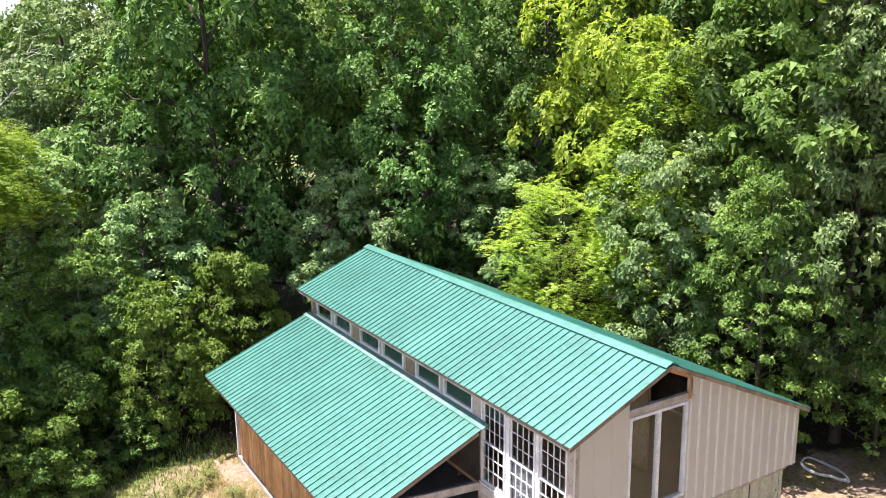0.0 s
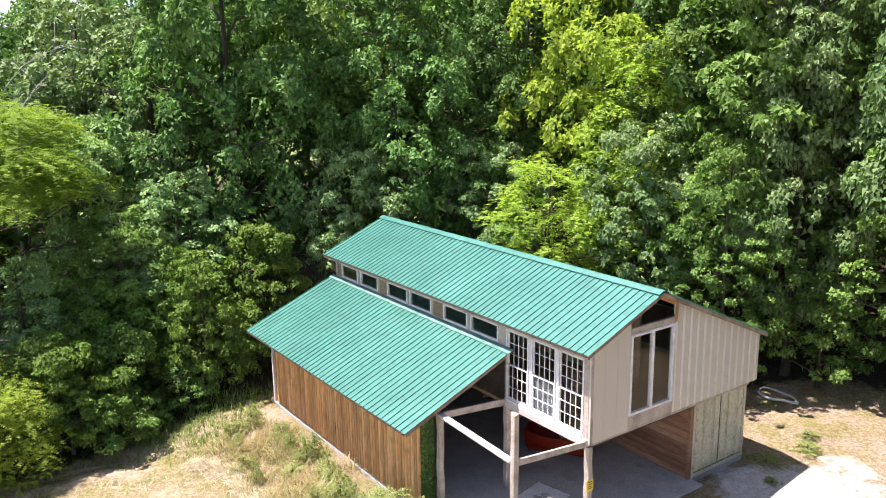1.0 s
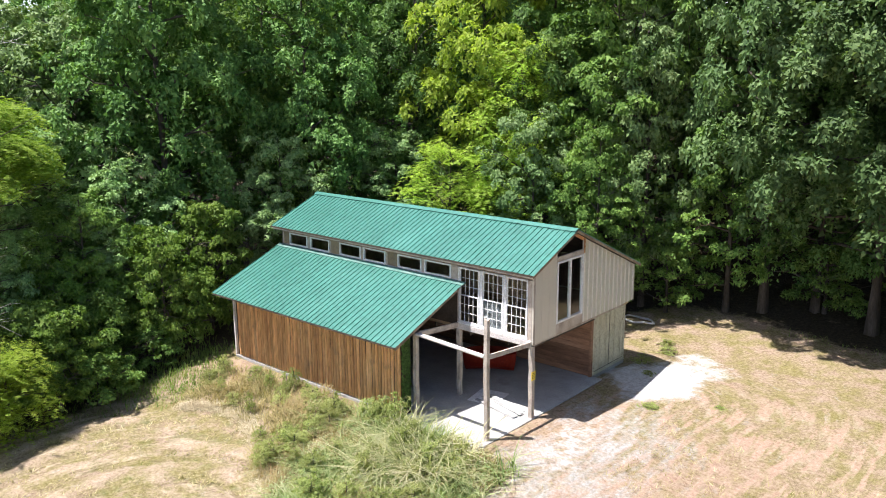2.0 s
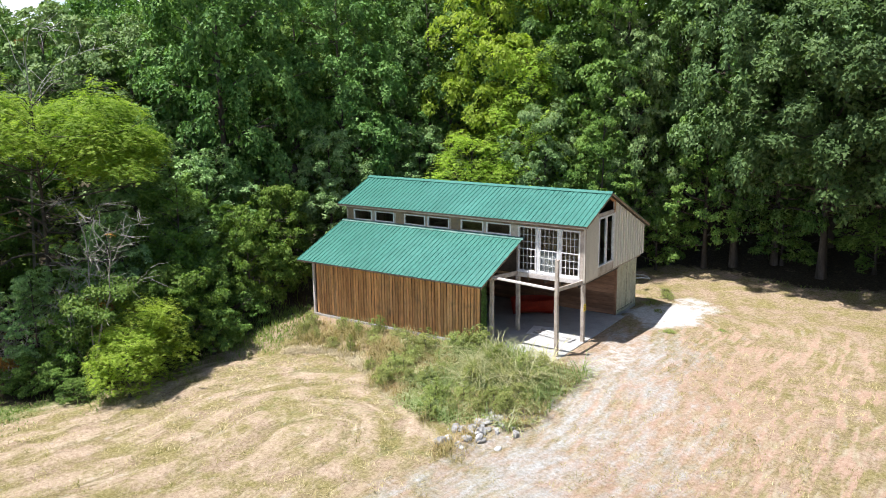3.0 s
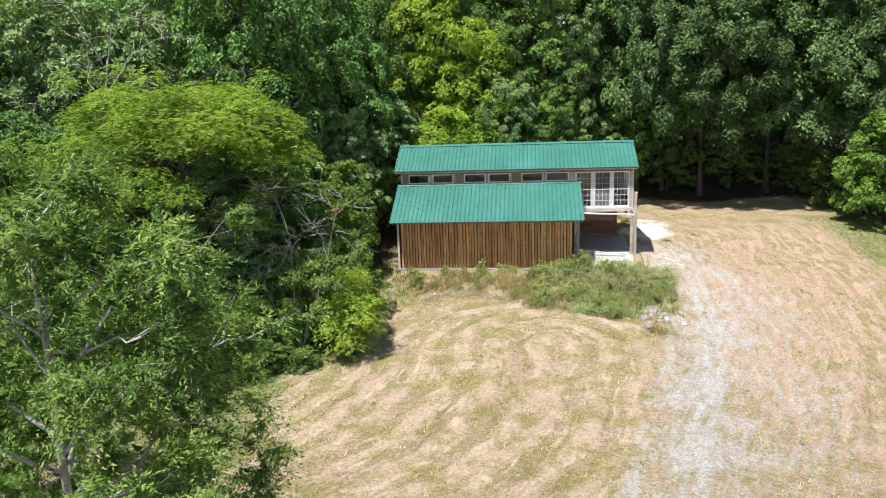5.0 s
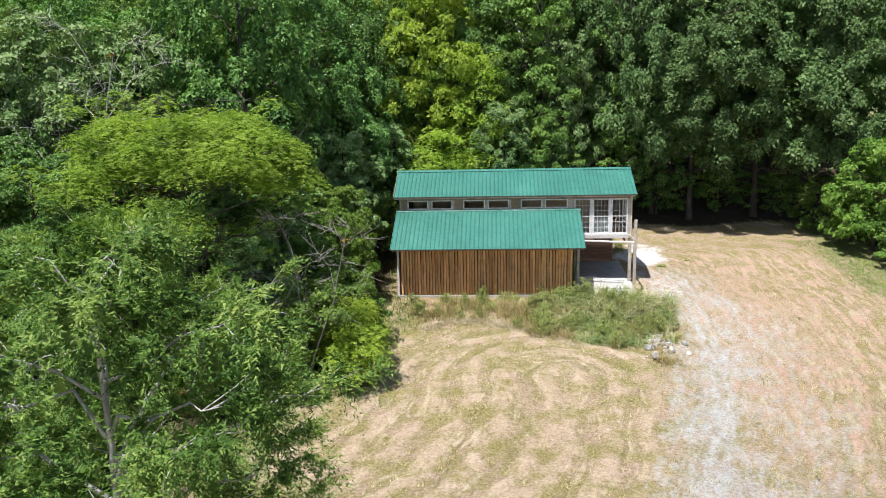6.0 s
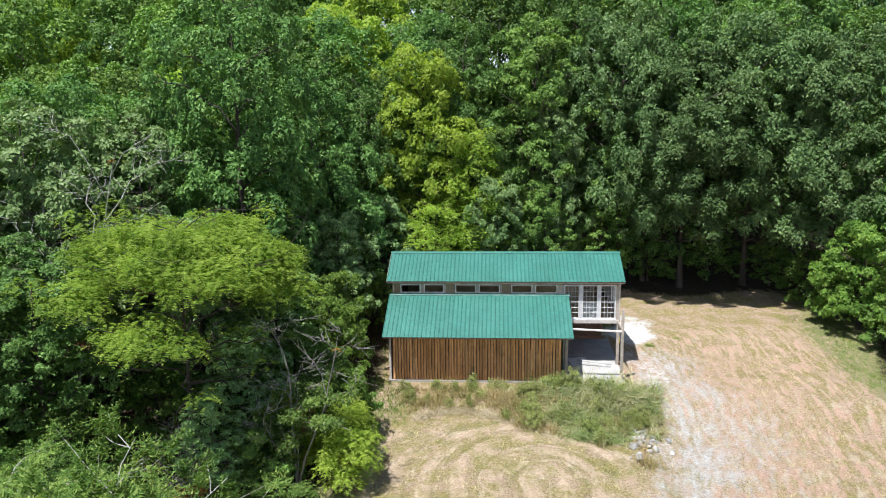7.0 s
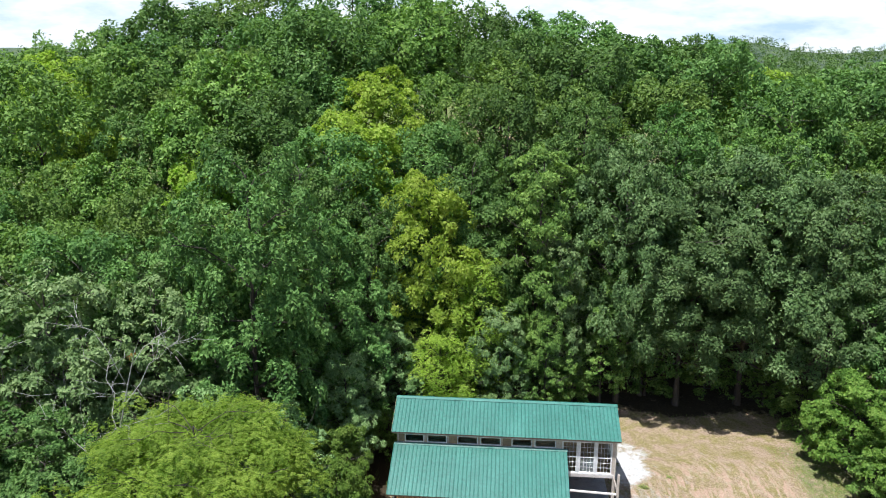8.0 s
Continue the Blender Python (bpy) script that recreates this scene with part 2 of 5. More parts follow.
def prism(outline, axis, a, b):
    """A flat outline (pairs) pushed from a to b along an axis: "x" takes (y, z) pairs, "y" takes (x, z), "z" takes (x, y)."""
    bm = bmesh.new()
    put = {"x": lambda u, v, w: (w, u, v), "y": lambda u, v, w: (u, w, v), "z": lambda u, v, w: (u, v, w)}[axis]
    lo, hi = [bm.verts.new(put(u, v, a)) for u, v in outline], [bm.verts.new(put(u, v, b)) for u, v in outline]
    bm.faces.new(lo)
    bm.faces.new(hi[::-1])
    for i in range(len(outline)):
        j = (i + 1) % len(outline)
        bm.faces.new((lo[i], lo[j], hi[j], hi[i]))
    return bm


def tube_data(pts, radii, sides=6):
    """Vertices and quads of a tapered tube along points."""
    pts = np.asarray(pts, float)
    tang = np.gradient(pts, axis=0)
    tang /= np.linalg.norm(tang, axis=1, keepdims=True) + 1e-9
    ref = np.where(np.abs(tang[:, 2:3]) > 0.9, np.array([[1.0, 0, 0]]), np.array([[0, 0, 1.0]]))
    u = np.cross(tang, ref)
    u /= np.linalg.norm(u, axis=1, keepdims=True) + 1e-9
    v = np.cross(tang, u)
    ang = np.linspace(0, 2 * math.pi, sides, endpoint=False)
    ring = u[:, None] * np.cos(ang)[None, :, None] + v[:, None] * np.sin(ang)[None, :, None]
    verts = pts[:, None] + ring * np.asarray(radii, float)[:, None, None]
    quads = []
    for i in range(len(pts) - 1):
        for j in range(sides):
            k = (j + 1) % sides
            quads.append((i * sides + j, i * sides + k, (i + 1) * sides + k, (i + 1) * sides + j))
    return verts.reshape(-1, 3), np.array(quads)


def tubes_mesh(name, tubes, mat, sides=6):
    vs, qs, base = [], [], 0
    for pts, radii in tubes:
        v, q = tube_data(pts, radii, sides)
        vs.append(v), qs.append(q + base)
        base += len(v)
    return mesh_np(name, np.concatenate(vs), np.concatenate(qs), mat, True)


# ---- the lie of the land ----
def smooth(a, b, v):
    t = np.clip((v - a) / (b - a), 0, 1)
    return t * t * (3 - 2 * t)


def wobble(x, y, f, seed):
    """A cheap smooth noise in about -1 to 1."""
    r = np.random.RandomState(seed)
    out = 0
    for k in range(5):
        a, ph, g = r.uniform(0, 2 * math.pi), r.uniform(0, 6.28), f * r.uniform(0.6, 1.9)
        out = out + np.sin((x * math.cos(a) + y * math.sin(a)) * g + ph + 1.3 * np.sin((x * math.sin(a) - y * math.cos(a)) * g * 0.7 + ph * 2))
    return out / 3.2


def land(x, y):
    """Height of the ground."""
    x, y = np.asarray(x, float), np.asarray(y, float)
    z = -0.62 * smooth(-3.2, -8.0, y) - 0.55 * smooth(-8, -20, y) - 0.02 * np.clip(-20 - y, 0, 60)
    z = z - 0.75 * smooth(-12.5, -22, x) * smooth(2, -14, y) - 0.55 * smooth(1.5, 9, x) * smooth(8, 0, y)
    z = z - 0.14 * smooth(0.1, 1.2, x) - 0.1 * smooth(-2.9, -4, y)
    z = z - 0.16 * smooth(0.12, -0.12, x) * smooth(-13.3, -12.9, x) * smooth(-2.9, -2.6, y) * smooth(7.4, 7.1, y)
    dry = smooth(0.6, 1.6, np.hypot((x + 6.2) / 7.4, (y - 2.2) / 6.6))
    z = z + 0.05 * wobble(x, y, 0.9, 4) * dry + 0.02 * wobble(x, y, 3.1, 5) * dry
    up = smooth(8, 62, y)
    z = z + up * (13.0 * np.exp(-(((x + 20) / 30) ** 2)) + 6 * np.exp(-(((x + 62) / 26) ** 2)) + 7.0 * np.exp(-(((x - 14) / 26) ** 2)))
    z = z + 1.0 * smooth(-30, -60, x) * smooth(30, -10, y)
    far = np.hypot(x, y)
    z = z * smooth(420, 150, far) - 12 * smooth(150, 500, far)
    ang = np.arctan2(x, y)
    hills = 16 + 56 * np.exp(-(((ang - 0.27) / 0.06) ** 2)) + 42 * np.exp(-(((ang - 0.45) / 0.07) ** 2)) + 3 * np.sin(ang * 43) + 3 * np.sin(ang * 131)
    return z + smooth(1300, 2900, far) * np.clip(hills, 2, 90)


def land1(x, y):
    return float(land(np.array([x]), np.array([y]))[0])

# ---- ground, one sheet to the horizon ----
def spread(lo, hi, step, far, rate=1.13):
    """Coordinates that are close together from lo to hi and ever wider apart beyond."""
    mid = list(np.arange(lo, hi + step / 2, step))
    d = step
    a, b = [], []
    while not a or a[-1] > -far:
        d *= rate
        a.append((a[-1] if a else lo) - d)
    d = step
    while not b or b[-1] < far:
        d *= rate
        b.append((b[-1] if b else hi) + d)
    return np.array(a[::-1] + mid + b)


ROAD = [(-4.2, -34), (-1.1, -23.5), (0.2, -18.9), (1.6, -14.1), (2.6, -8.9), (2.7, -5.7), (2.9, 0.4), (2.6, 5)]


def road_gap(x, y):
    """Distance from the middle of the gravel track."""
    best = np.full(np.shape(x), 1e9)
    for (ax, ay), (bx, by) in zip(ROAD, ROAD[1:]):
        dx, dy = bx - ax, by - ay
        t = np.clip(((x - ax) * dx + (y - ay) * dy) / (dx * dx + dy * dy), 0, 1)
        best = np.minimum(best, np.hypot(x - ax - t * dx, y - ay - t * dy))
    return best


def woods(x, y):
    """1 under the trees, 0 in the clearing."""
    edge = 1.2 * wobble(x, y, 0.35, 11)
    back = smooth(8.5, 10.5, y + edge - 4.2 * smooth(-5, -1, x) - 0.12 * np.clip(x - 4, 0, 8))
    left = smooth(-13.2, -15.5, x + edge + 0.55 * np.clip(-9 - y, 0, 30) * smooth(-8, -14, y)) * smooth(-17.5, -14.5, y + edge)
    left2 = smooth(-12.6, -14.5, x) * smooth(-7, -4, y)
    right = smooth(15.3, 17.2, x + edge - 0.06 * (y - 2)) * smooth(-8.5, -6, y + edge)
    near = smooth(-15, -18, x + 0.4 * edge) * smooth(-23, -25.5, y) * smooth(-42, -38, y)
    return np.clip(back + left + left2 + right + near, 0, 1) * smooth(72, 60, y + edge) * smooth(-72, -62, x + edge) * smooth(62, 54, x + edge)


SPINE = [(-4.5, -12.0), (-5.0, -17.0), (-7.5, -22.0), (-12.0, -27.0), (-20.0, -32.0), (-34.0, -37.0)]


def mower(x, y):
    """Distance from the middle of the mower's rounds, and the way gone along them."""
    best, gone, run = np.full(np.shape(x), 1e9), np.zeros(np.shape(x)), 0.0
    for i, ((ax, ay), (bx, by)) in enumerate(zip(SPINE, SPINE[1:])):
        dx, dy = bx - ax, by - ay
        ln = math.hypot(dx, dy)
        t = np.clip(((x - ax) * dx + (y - ay) * dy) / ln ** 2, 0, 1)
        d = np.hypot(x - ax - t * dx, y - ay - t * dy)
        near = d < best
        right = (dx * (y - ay) - dy * (x - ax)) > 0
        gone = np.where(near, np.where(right, -(run + t * ln) - 40, run + t * ln), gone)
        best = np.where(near, d, best)
        run += ln
    cap = y > -12.0 + 0.1 * (x + 4.5)
    turn = np.arctan2(y + 12.0, -(x + 4.5))
    return best, np.where(cap, -turn * np.maximum(best, 2.5), gone)


def make_ground():
    xs, ys = spread(-36, 22, 0.25, 4200), spread(-36, 18, 0.25, 4200)
    gx, gy = np.meshgrid(xs, ys, indexing="ij")
    gz = land(gx, gy)
    # low windrows of cut hay, in rings round the knoll
    ring, gone = mower(gx, gy)
    ring = ring + 0.7 * wobble(gx, gy, 0.2, 21) + 0.28 * wobble(gx, gy, 0.75, 22) + 0.1 * wobble(gx, gy, 2.4, 24)
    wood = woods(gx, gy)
    gap = np.abs(road_gap(gx, gy) + 0.35 * wobble(gx, gy, 0.8, 31))
    field = (1 - wood) * smooth(-6.2, -7.6, gy + 0.03 * (gx + 8) ** 2 * 0.2) * smooth(150, 60, np.hypot(gx, gy))
    rows = np.sin(ring * 2 * math.pi / 1.55 + 0.5 * wobble(gx, gy, 1.6, 25)) * (0.55 + 0.45 * smooth(-0.6, 0.4, wobble(gx, gy, 0.5, 26)))
    gz = gz + field * smooth(1.2, 2.0, gap) * 0.055 * np.clip(rows, -0.3, 1) + 0.02 * wobble(gx, gy, 5.0, 23) * (1 - wood) * field
    n, m = len(xs), len(ys)
    idx = np.arange(n * m).reshape(n, m)
    quads = np.stack([idx[:-1, :-1], idx[1:, :-1], idx[1:, 1:], idx[:-1, 1:]], -1).reshape(-1, 4)
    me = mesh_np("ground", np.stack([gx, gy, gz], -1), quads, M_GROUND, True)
    off = road_gap(gx, gy) * np.sign(gx - np.interp(gy, [p[1] for p in ROAD], [p[0] for p in ROAD])) + 0.12 * wobble(gx, gy, 0.8, 31)
    # two wheel strips with grass between, stones scattered wide of them
    strip = np.maximum(0.7 * smooth(0.62, 0.3, np.abs(off)) * (1 - 0.6 * smooth(0.12, 0.03, np.abs(off + 0.05))), 0.5 * smooth(0.55, 0.2, np.abs(off + 1.75)))
    track = np.maximum(strip, 0.48 * smooth(3.4, 1.0, np.abs(off - 0.2) + 0.4 * wobble(gx, gy, 0.9, 32))) * smooth(7, 0, gy) + 0.14 * wobble(gx, gy, 1.0, 37) * smooth(3.5, 2, np.abs(off))
    track = np.maximum(track, (0.32 + 0.14 * wobble(gx, gy, 0.6, 38)) * smooth(4.5, 1.5, np.abs(off - 2.2)) * smooth(2, -5, gy))
    white = 0.95 * smooth(1.25, 0.4, np.hypot((gx - 1.9 - 0.12 * (gy - 6.2)) / 2.1, (gy - 6.6) / 3.0) + 0.34 * wobble(gx, gy, 1.3, 33))
    white = np.maximum(white, 0.45 * smooth(1.2, 0.5, np.hypot((gx - 1.6) / 1.5, (gy + 1.2) / 2.2) + 0.35 * wobble(gx, gy, 1.6, 34)) * smooth(0.8, 1.4, gx + 0.3 * wobble(gx, gy, 1.4, 36)))
    green = np.clip(smooth(0.2, 0.9, -rows) * smooth(-0.1, 0.8, wobble(gx, gy, 0.35, 41)) * smooth(-0.5, 0.5, wobble(gx, gy, 1.1, 46)) * 0.62 * field, 0, 1)
    green = np.maximum(green, 0.75 * smooth(12.5, 14.5, gx + 0.8 * wobble(gx, gy, 0.5, 42)) * smooth(-14, -7, gy + 3 * wobble(gx, gy, 0.15, 45)))
    green = np.maximum(green, smooth(-13.5, -18, gx + 1.5 * wobble(gx, gy, 0.4, 43)) * smooth(-22.5, -18.0, gy + 0.3 * (gx + 20) + wobble(gx, gy, 0.6, 44)))
    green = np.maximum(green, 0.3 * smooth(-14, -9, -np.hypot(gx + 4, (gy + 6.5) * 1.9)) * smooth(-3, -4.2, gy))
    far = np.hypot(gx, gy)
    green = np.maximum(green * (1 - track), smooth(120, 260, far))
    red = smooth(2.2, 0.6, np.hypot((gx - 6.0 - 0.12 * gy) / 2.2, (gy + 8) / 11) * 1.6 + 0.4 * wobble(gx, gy, 0.5, 51))
    red = np.maximum(red, 0.9 * smooth(1.5, 0.5, np.hypot((gx - 6.2) / 3.4, (gy + 5) / 8) + 0.35 * wobble(gx, gy, 0.8, 54)))
    red = np.maximum(red, smooth(1.3, 0.6, np.hypot((gx - 1.2) / 1.7, (gy + 0.6) / 3.0) + 0.2 * wobble(gx, gy, 1.2, 52)))
    red = np.maximum(red, smooth(1.2, 0.7, np.hypot((gx + 12.3) / 2.2, (gy + 4.3) / 1.2) + 0.2 * wobble(gx, gy, 1.2, 53)))
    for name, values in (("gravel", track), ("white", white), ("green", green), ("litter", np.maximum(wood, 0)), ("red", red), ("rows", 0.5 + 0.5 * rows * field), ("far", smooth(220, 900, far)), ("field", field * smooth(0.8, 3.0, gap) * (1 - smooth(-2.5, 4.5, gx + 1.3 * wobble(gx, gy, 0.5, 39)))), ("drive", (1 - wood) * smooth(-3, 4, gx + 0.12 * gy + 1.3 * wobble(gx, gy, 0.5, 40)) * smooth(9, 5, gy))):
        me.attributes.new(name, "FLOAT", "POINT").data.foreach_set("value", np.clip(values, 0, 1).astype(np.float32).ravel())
    side = road_gap(gx, gy) * np.sign(gx - np.interp(gy, [p[1] for p in ROAD], [p[0] for p in ROAD])) + 0.3 * wobble(gx, gy, 0.3, 36)
    me.attributes.new("beside", "FLOAT", "POINT").data.foreach_set("value", side.astype(np.float32).ravel())
    me.attributes.new("down", "FLOAT", "POINT").data.foreach_set("value", (gy - 0.2 * gx).astype(np.float32).ravel())
    for name, values in (("ring", ring), ("along", gone)):
        me.attributes.new(name, "FLOAT", "POINT").data.foreach_set("value", values.astype(np.float32).ravel())
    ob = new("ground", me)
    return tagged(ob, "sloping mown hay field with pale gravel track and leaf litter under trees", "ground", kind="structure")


def ground_material():
    mat = bpy.data.materials.new("hay_field_earth")
    n, l, p = nodes_of(mat)
    geo = n.new("ShaderNodeNewGeometry")

    def noise_tex(scale, detail=6, rough=0.65, stretch=None):
        t = n.new("ShaderNodeTexNoise")
        t.inputs["Scale"].default_value, t.inputs["Detail"].default_value, t.inputs["Roughness"].default_value = scale, detail, rough
        src = geo.outputs["Position"]
        if stretch:
            mp = n.new("ShaderNodeMapping")
            mp.inputs["Scale"].default_value = stretch
            l.new(src, mp.inputs[0])
            src = mp.outputs[0]
        l.new(src, t.inputs["Vector"])
        return t.outputs[0]

    def attr(name):
        a = n.new("ShaderNodeAttribute")
        a.attribute_name = name
        return a.outputs["Fac"]

    def ragged(name, tex, soft=0.35, gain=1.25):
        """An attribute whose edge is broken up by a noise."""
        s = n.new("ShaderNodeMath")
        s.operation = "MULTIPLY_ADD"
        l.new(attr(name), s.inputs[0])
        s.inputs[1].default_value = gain
        d = n.new("ShaderNodeMath")
        d.operation = "SUBTRACT"
        d.inputs[1].default_value = 0.62
        l.new(tex, d.inputs[0])
        d2 = n.new("ShaderNodeMath")
        d2.operation = "MULTIPLY"
        d2.inputs[1].default_value = 2.0
        l.new(d.outputs[0], d2.inputs[0])
        l.new(d2.outputs[0], s.inputs[2])
        r = n.new("ShaderNodeMapRange")
        r.inputs[1].default_value, r.inputs[2].default_value = 0.5 - soft, 0.5 + soft
        l.new(s.outputs[0], r.inputs[0])
        return r.outputs[0]

    def blend(fac, a, b):
        m = n.new("ShaderNodeMix")
        m.data_type = "RGBA"
        l.new(fac, m.inputs["Factor"]), l.new(a, m.inputs["A"]), l.new(b, m.inputs["B"])
        return m.outputs["Result"]

    def tone(tex, cols, lo=0.38, hi=0.63):
        r = ramp_of(n, cols, lo, hi)
        l.new(tex, r.inputs[0])
        return r.outputs[0]

    mid, fine = noise_tex(2.2), noise_tex(9, 10, 0.85)
    speck = n.new("ShaderNodeMapRange")
    speck.inputs[1].default_value, speck.inputs[2].default_value, speck.inputs[3].default_value, speck.inputs[4].default_value = 0.35, 0.65, 0.8, 1.25
    l.new(noise_tex(3.6, 8, 0.75), speck.inputs[0])
    grit = speck.outputs[0]
    straw = tone(fine, [(0.1, 0.082, 0.03), (0.27, 0.218, 0.105), (0.44, 0.36, 0.205)], 0.35, 0.64)
    pink = tone(fine, [(0.18, 0.125, 0.082), (0.37, 0.27, 0.19), (0.5, 0.395, 0.3)])
    base = blend(tone(noise_tex(0.8, 6, 0.7), [(0, 0, 0), (1, 1, 1)], 0.38, 0.56), straw, pink)
    # swathes of cut hay lie along the mower's rounds
    cx, dx = n.new("ShaderNodeCombineXYZ"), n.new("ShaderNodeCombineXYZ")
    l.new(attr("ring"), cx.inputs[0]), l.new(attr("along"), cx.inputs[1])
    l.new(attr("beside"), dx.inputs[0]), l.new(attr("down"), dx.inputs[1])

    def streak(sx, sy, scale, cx=cx):
        mp = n.new("ShaderNodeMapping")
        mp.inputs["Scale"].default_value = (sx, sy, 1)
        l.new(cx.outputs[0], mp.inputs[0])
        t = n.new("ShaderNodeTexNoise")
        t.inputs["Scale"].default_value, t.inputs["Detail"].default_value, t.inputs["Roughness"].default_value = scale, 5, 0.6
        l.new(mp.outputs[0], t.inputs["Vector"])
        return t.outputs[0]

    def times(a, b):
        m = n.new("ShaderNodeMath")
        m.operation = "MULTIPLY"
        l.new(a, m.inputs[0]), l.new(b, m.inputs[1])
        return m.outputs[0]

    dark = n.new("ShaderNodeMapRange")
    dark.inputs[1].default_value, dark.inputs[2].default_value, dark.inputs[4].default_value = 0.5, 0.68, 0.65
    l.new(streak(0.9, 0.3, 1.5), dark.inputs[0])
    base = blend(times(dark.outputs[0], attr("field")), base, tone(fine, [(0.075, 0.075, 0.028), (0.16, 0.15, 0.06), (0.29, 0.245, 0.125)]))
    pale = n.new("ShaderNodeMapRange")
    pale.inputs[1].default_value, pale.inputs[2].default_value = 0.52, 0.61
    l.new(streak(1.2, 0.18, 1.9), pale.inputs[0])
    base = blend(times(pale.outputs[0], attr("field")), base, tone(fine, [(0.34, 0.26, 0.17), (0.5, 0.4, 0.28), (0.58, 0.49, 0.37)]))
    band = n.new("ShaderNodeMapRange")
    band.inputs[1].default_value, band.inputs[2].default_value, band.inputs[4].default_value = 0.42, 0.8, 0.75
    bn = n.new("ShaderNodeMath")
    bn.operation = "MULTIPLY_ADD"
    l.new(streak(1.0, 0.5, 2.6), bn.inputs[0])
    bn.inputs[1].default_value = 1.1
    off = n.new("ShaderNodeMath")
    off.operation = "SUBTRACT"
    off.inputs[1].default_value = 0.55
    l.new(attr("rows"), off.inputs[0]), l.new(off.outputs[0], bn.inputs[2]), l.new(bn.outputs[0], band.inputs[0])
    base = blend(times(band.outputs[0], attr("field")), base, tone(fine, [(0.28, 0.2, 0.13), (0.49, 0.372, 0.265), (0.6, 0.48, 0.36)]))
    patch = n.new("ShaderNodeMapRange")
    patch.inputs[1].default_value, patch.inputs[2].default_value, patch.inputs[4].default_value = 0.46, 0.6, 0.8
    l.new(noise_tex(0.75, 8, 0.72), patch.inputs[0])
    base = blend(patch.outputs[0], base, tone(fine, [(0.105, 0.098, 0.024), (0.225, 0.198, 0.062), (0.35, 0.295, 0.125)]))
    base = blend(ragged("red", mid, 0.5, 0.8), base, tone(fine, [(0.28, 0.175, 0.12), (0.45, 0.31, 0.225), (0.54, 0.415, 0.325)]))
    for lo, hi, sx, sc, cols in ((0.5, 0.66, 1.1, 2.4, [(0.32, 0.255, 0.165), (0.44, 0.37, 0.26), (0.52, 0.45, 0.34)]), (0.57, 0.72, 1.1, 1.7, [(0.15, 0.13, 0.05), (0.27, 0.235, 0.11), (0.37, 0.31, 0.175)]),
                                 (0.5, 0.6, 1.2, 2.2, [(0.3, 0.19, 0.13), (0.44, 0.3, 0.215), (0.54, 0.4, 0.31)])):
        m = n.new("ShaderNodeMapRange")
        m.inputs[1].default_value, m.inputs[2].default_value = lo, hi
        l.new(streak(sx, 0.3, sc, dx), m.inputs[0])
        base = blend(times(m.outputs[0], attr("drive")), base, tone(fine, cols))
    base = blend(ragged("green", mid, 0.4, 1.05), base, tone(fine, [(0.06, 0.095, 0.022), (0.135, 0.185, 0.05), (0.27, 0.285, 0.11)]))
    base = blend(ragged("gravel", times(streak(1.3, 0.4, 2.2, dx), grit), 0.42, 1.25), base, tone(fine, [(0.27, 0.255, 0.225), (0.43, 0.42, 0.395), (0.58, 0.575, 0.56)]))
    base = blend(ragged("white", mid, 0.3), base, tone(fine, [(0.4, 0.385, 0.36), (0.6, 0.59, 0.575), (0.74, 0.735, 0.725)]))
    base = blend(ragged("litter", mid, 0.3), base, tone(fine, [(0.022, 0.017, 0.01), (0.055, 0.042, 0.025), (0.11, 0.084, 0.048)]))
    base = blend(attr("far"), base, tone(noise_tex(0.03, 8, 0.8), [(0.03, 0.05, 0.035), (0.045, 0.07, 0.05), (0.1, 0.14, 0.06), (0.17, 0.2, 0.08)]))
    l.new(base, p.inputs["Base Color"])
    p.inputs["Roughness"].default_value = 0.95
    p.inputs["Specular IOR Level"].default_value = 0.15
    add = n.new("ShaderNodeMath")
    add.operation = "ADD"
    l.new(fine, add.inputs[0]), l.new(mid, add.inputs[1])
    b = n.new("ShaderNodeBump")
    b.inputs["Strength"].default_value, b.inputs["Distance"].default_value = 0.9, 0.12
    l.new(add.outputs[0], b.inputs["Height"]), l.new(b.outputs[0], p.inputs["Normal"])
    return mat


M_GROUND = ground_material()
make_ground()

# ---- concrete floor ----
pad = part("container_pad", box((-12.9, 4.63, -0.4), (-0.34, 7.1, -0.004), 0.03), M_CONC)
tagged(pad, "concrete strip under the container", "floor", kind="structure")
slab = part("concrete_floor", box((-13.0, -2.62, -0.35), (0.10, 4.62, -0.004), 0.02), M_CONC)
tagged(slab, "pale worn concrete slab under the open barn", "floor", kind="structure")
apron = part("concrete_apron", box((-3.25, -3.45, -0.55), (0.16, -2.626, 0.0), 0.03), M_CONC)
tagged(apron, "pale concrete apron in front of the open bay", "floor", kind="structure")

# ---- the barn ----
X0, X1 = -13.0, 0.05            # end walls
EAVE_Y, EAVE_Z = -0.36, 5.07    # front eave of the upper roof
RIDGE_Y, RIDGE_Z = 2.27, 6.17
BACK_Y, BACK_Z = 6.98, 4.10
LOW_TOP = (-0.18, 4.20)         # lean-to roof
LOW_END = (-3.565, 2.81)
RX0, RX1 = -13.29, 0.28
LX0, LX1 = -13.17, -2.85


def roof_z(y):
    """Underside of the upper roof."""
    if y < RIDGE_Y:
        return EAVE_Z + (y - EAVE_Y) * (RIDGE_Z - EAVE_Z) / (RIDGE_Y - EAVE_Y) - 0.1
    return RIDGE_Z + (y - RIDGE_Y) * (BACK_Z - RIDGE_Z) / (BACK_Y - RIDGE_Y) - 0.1


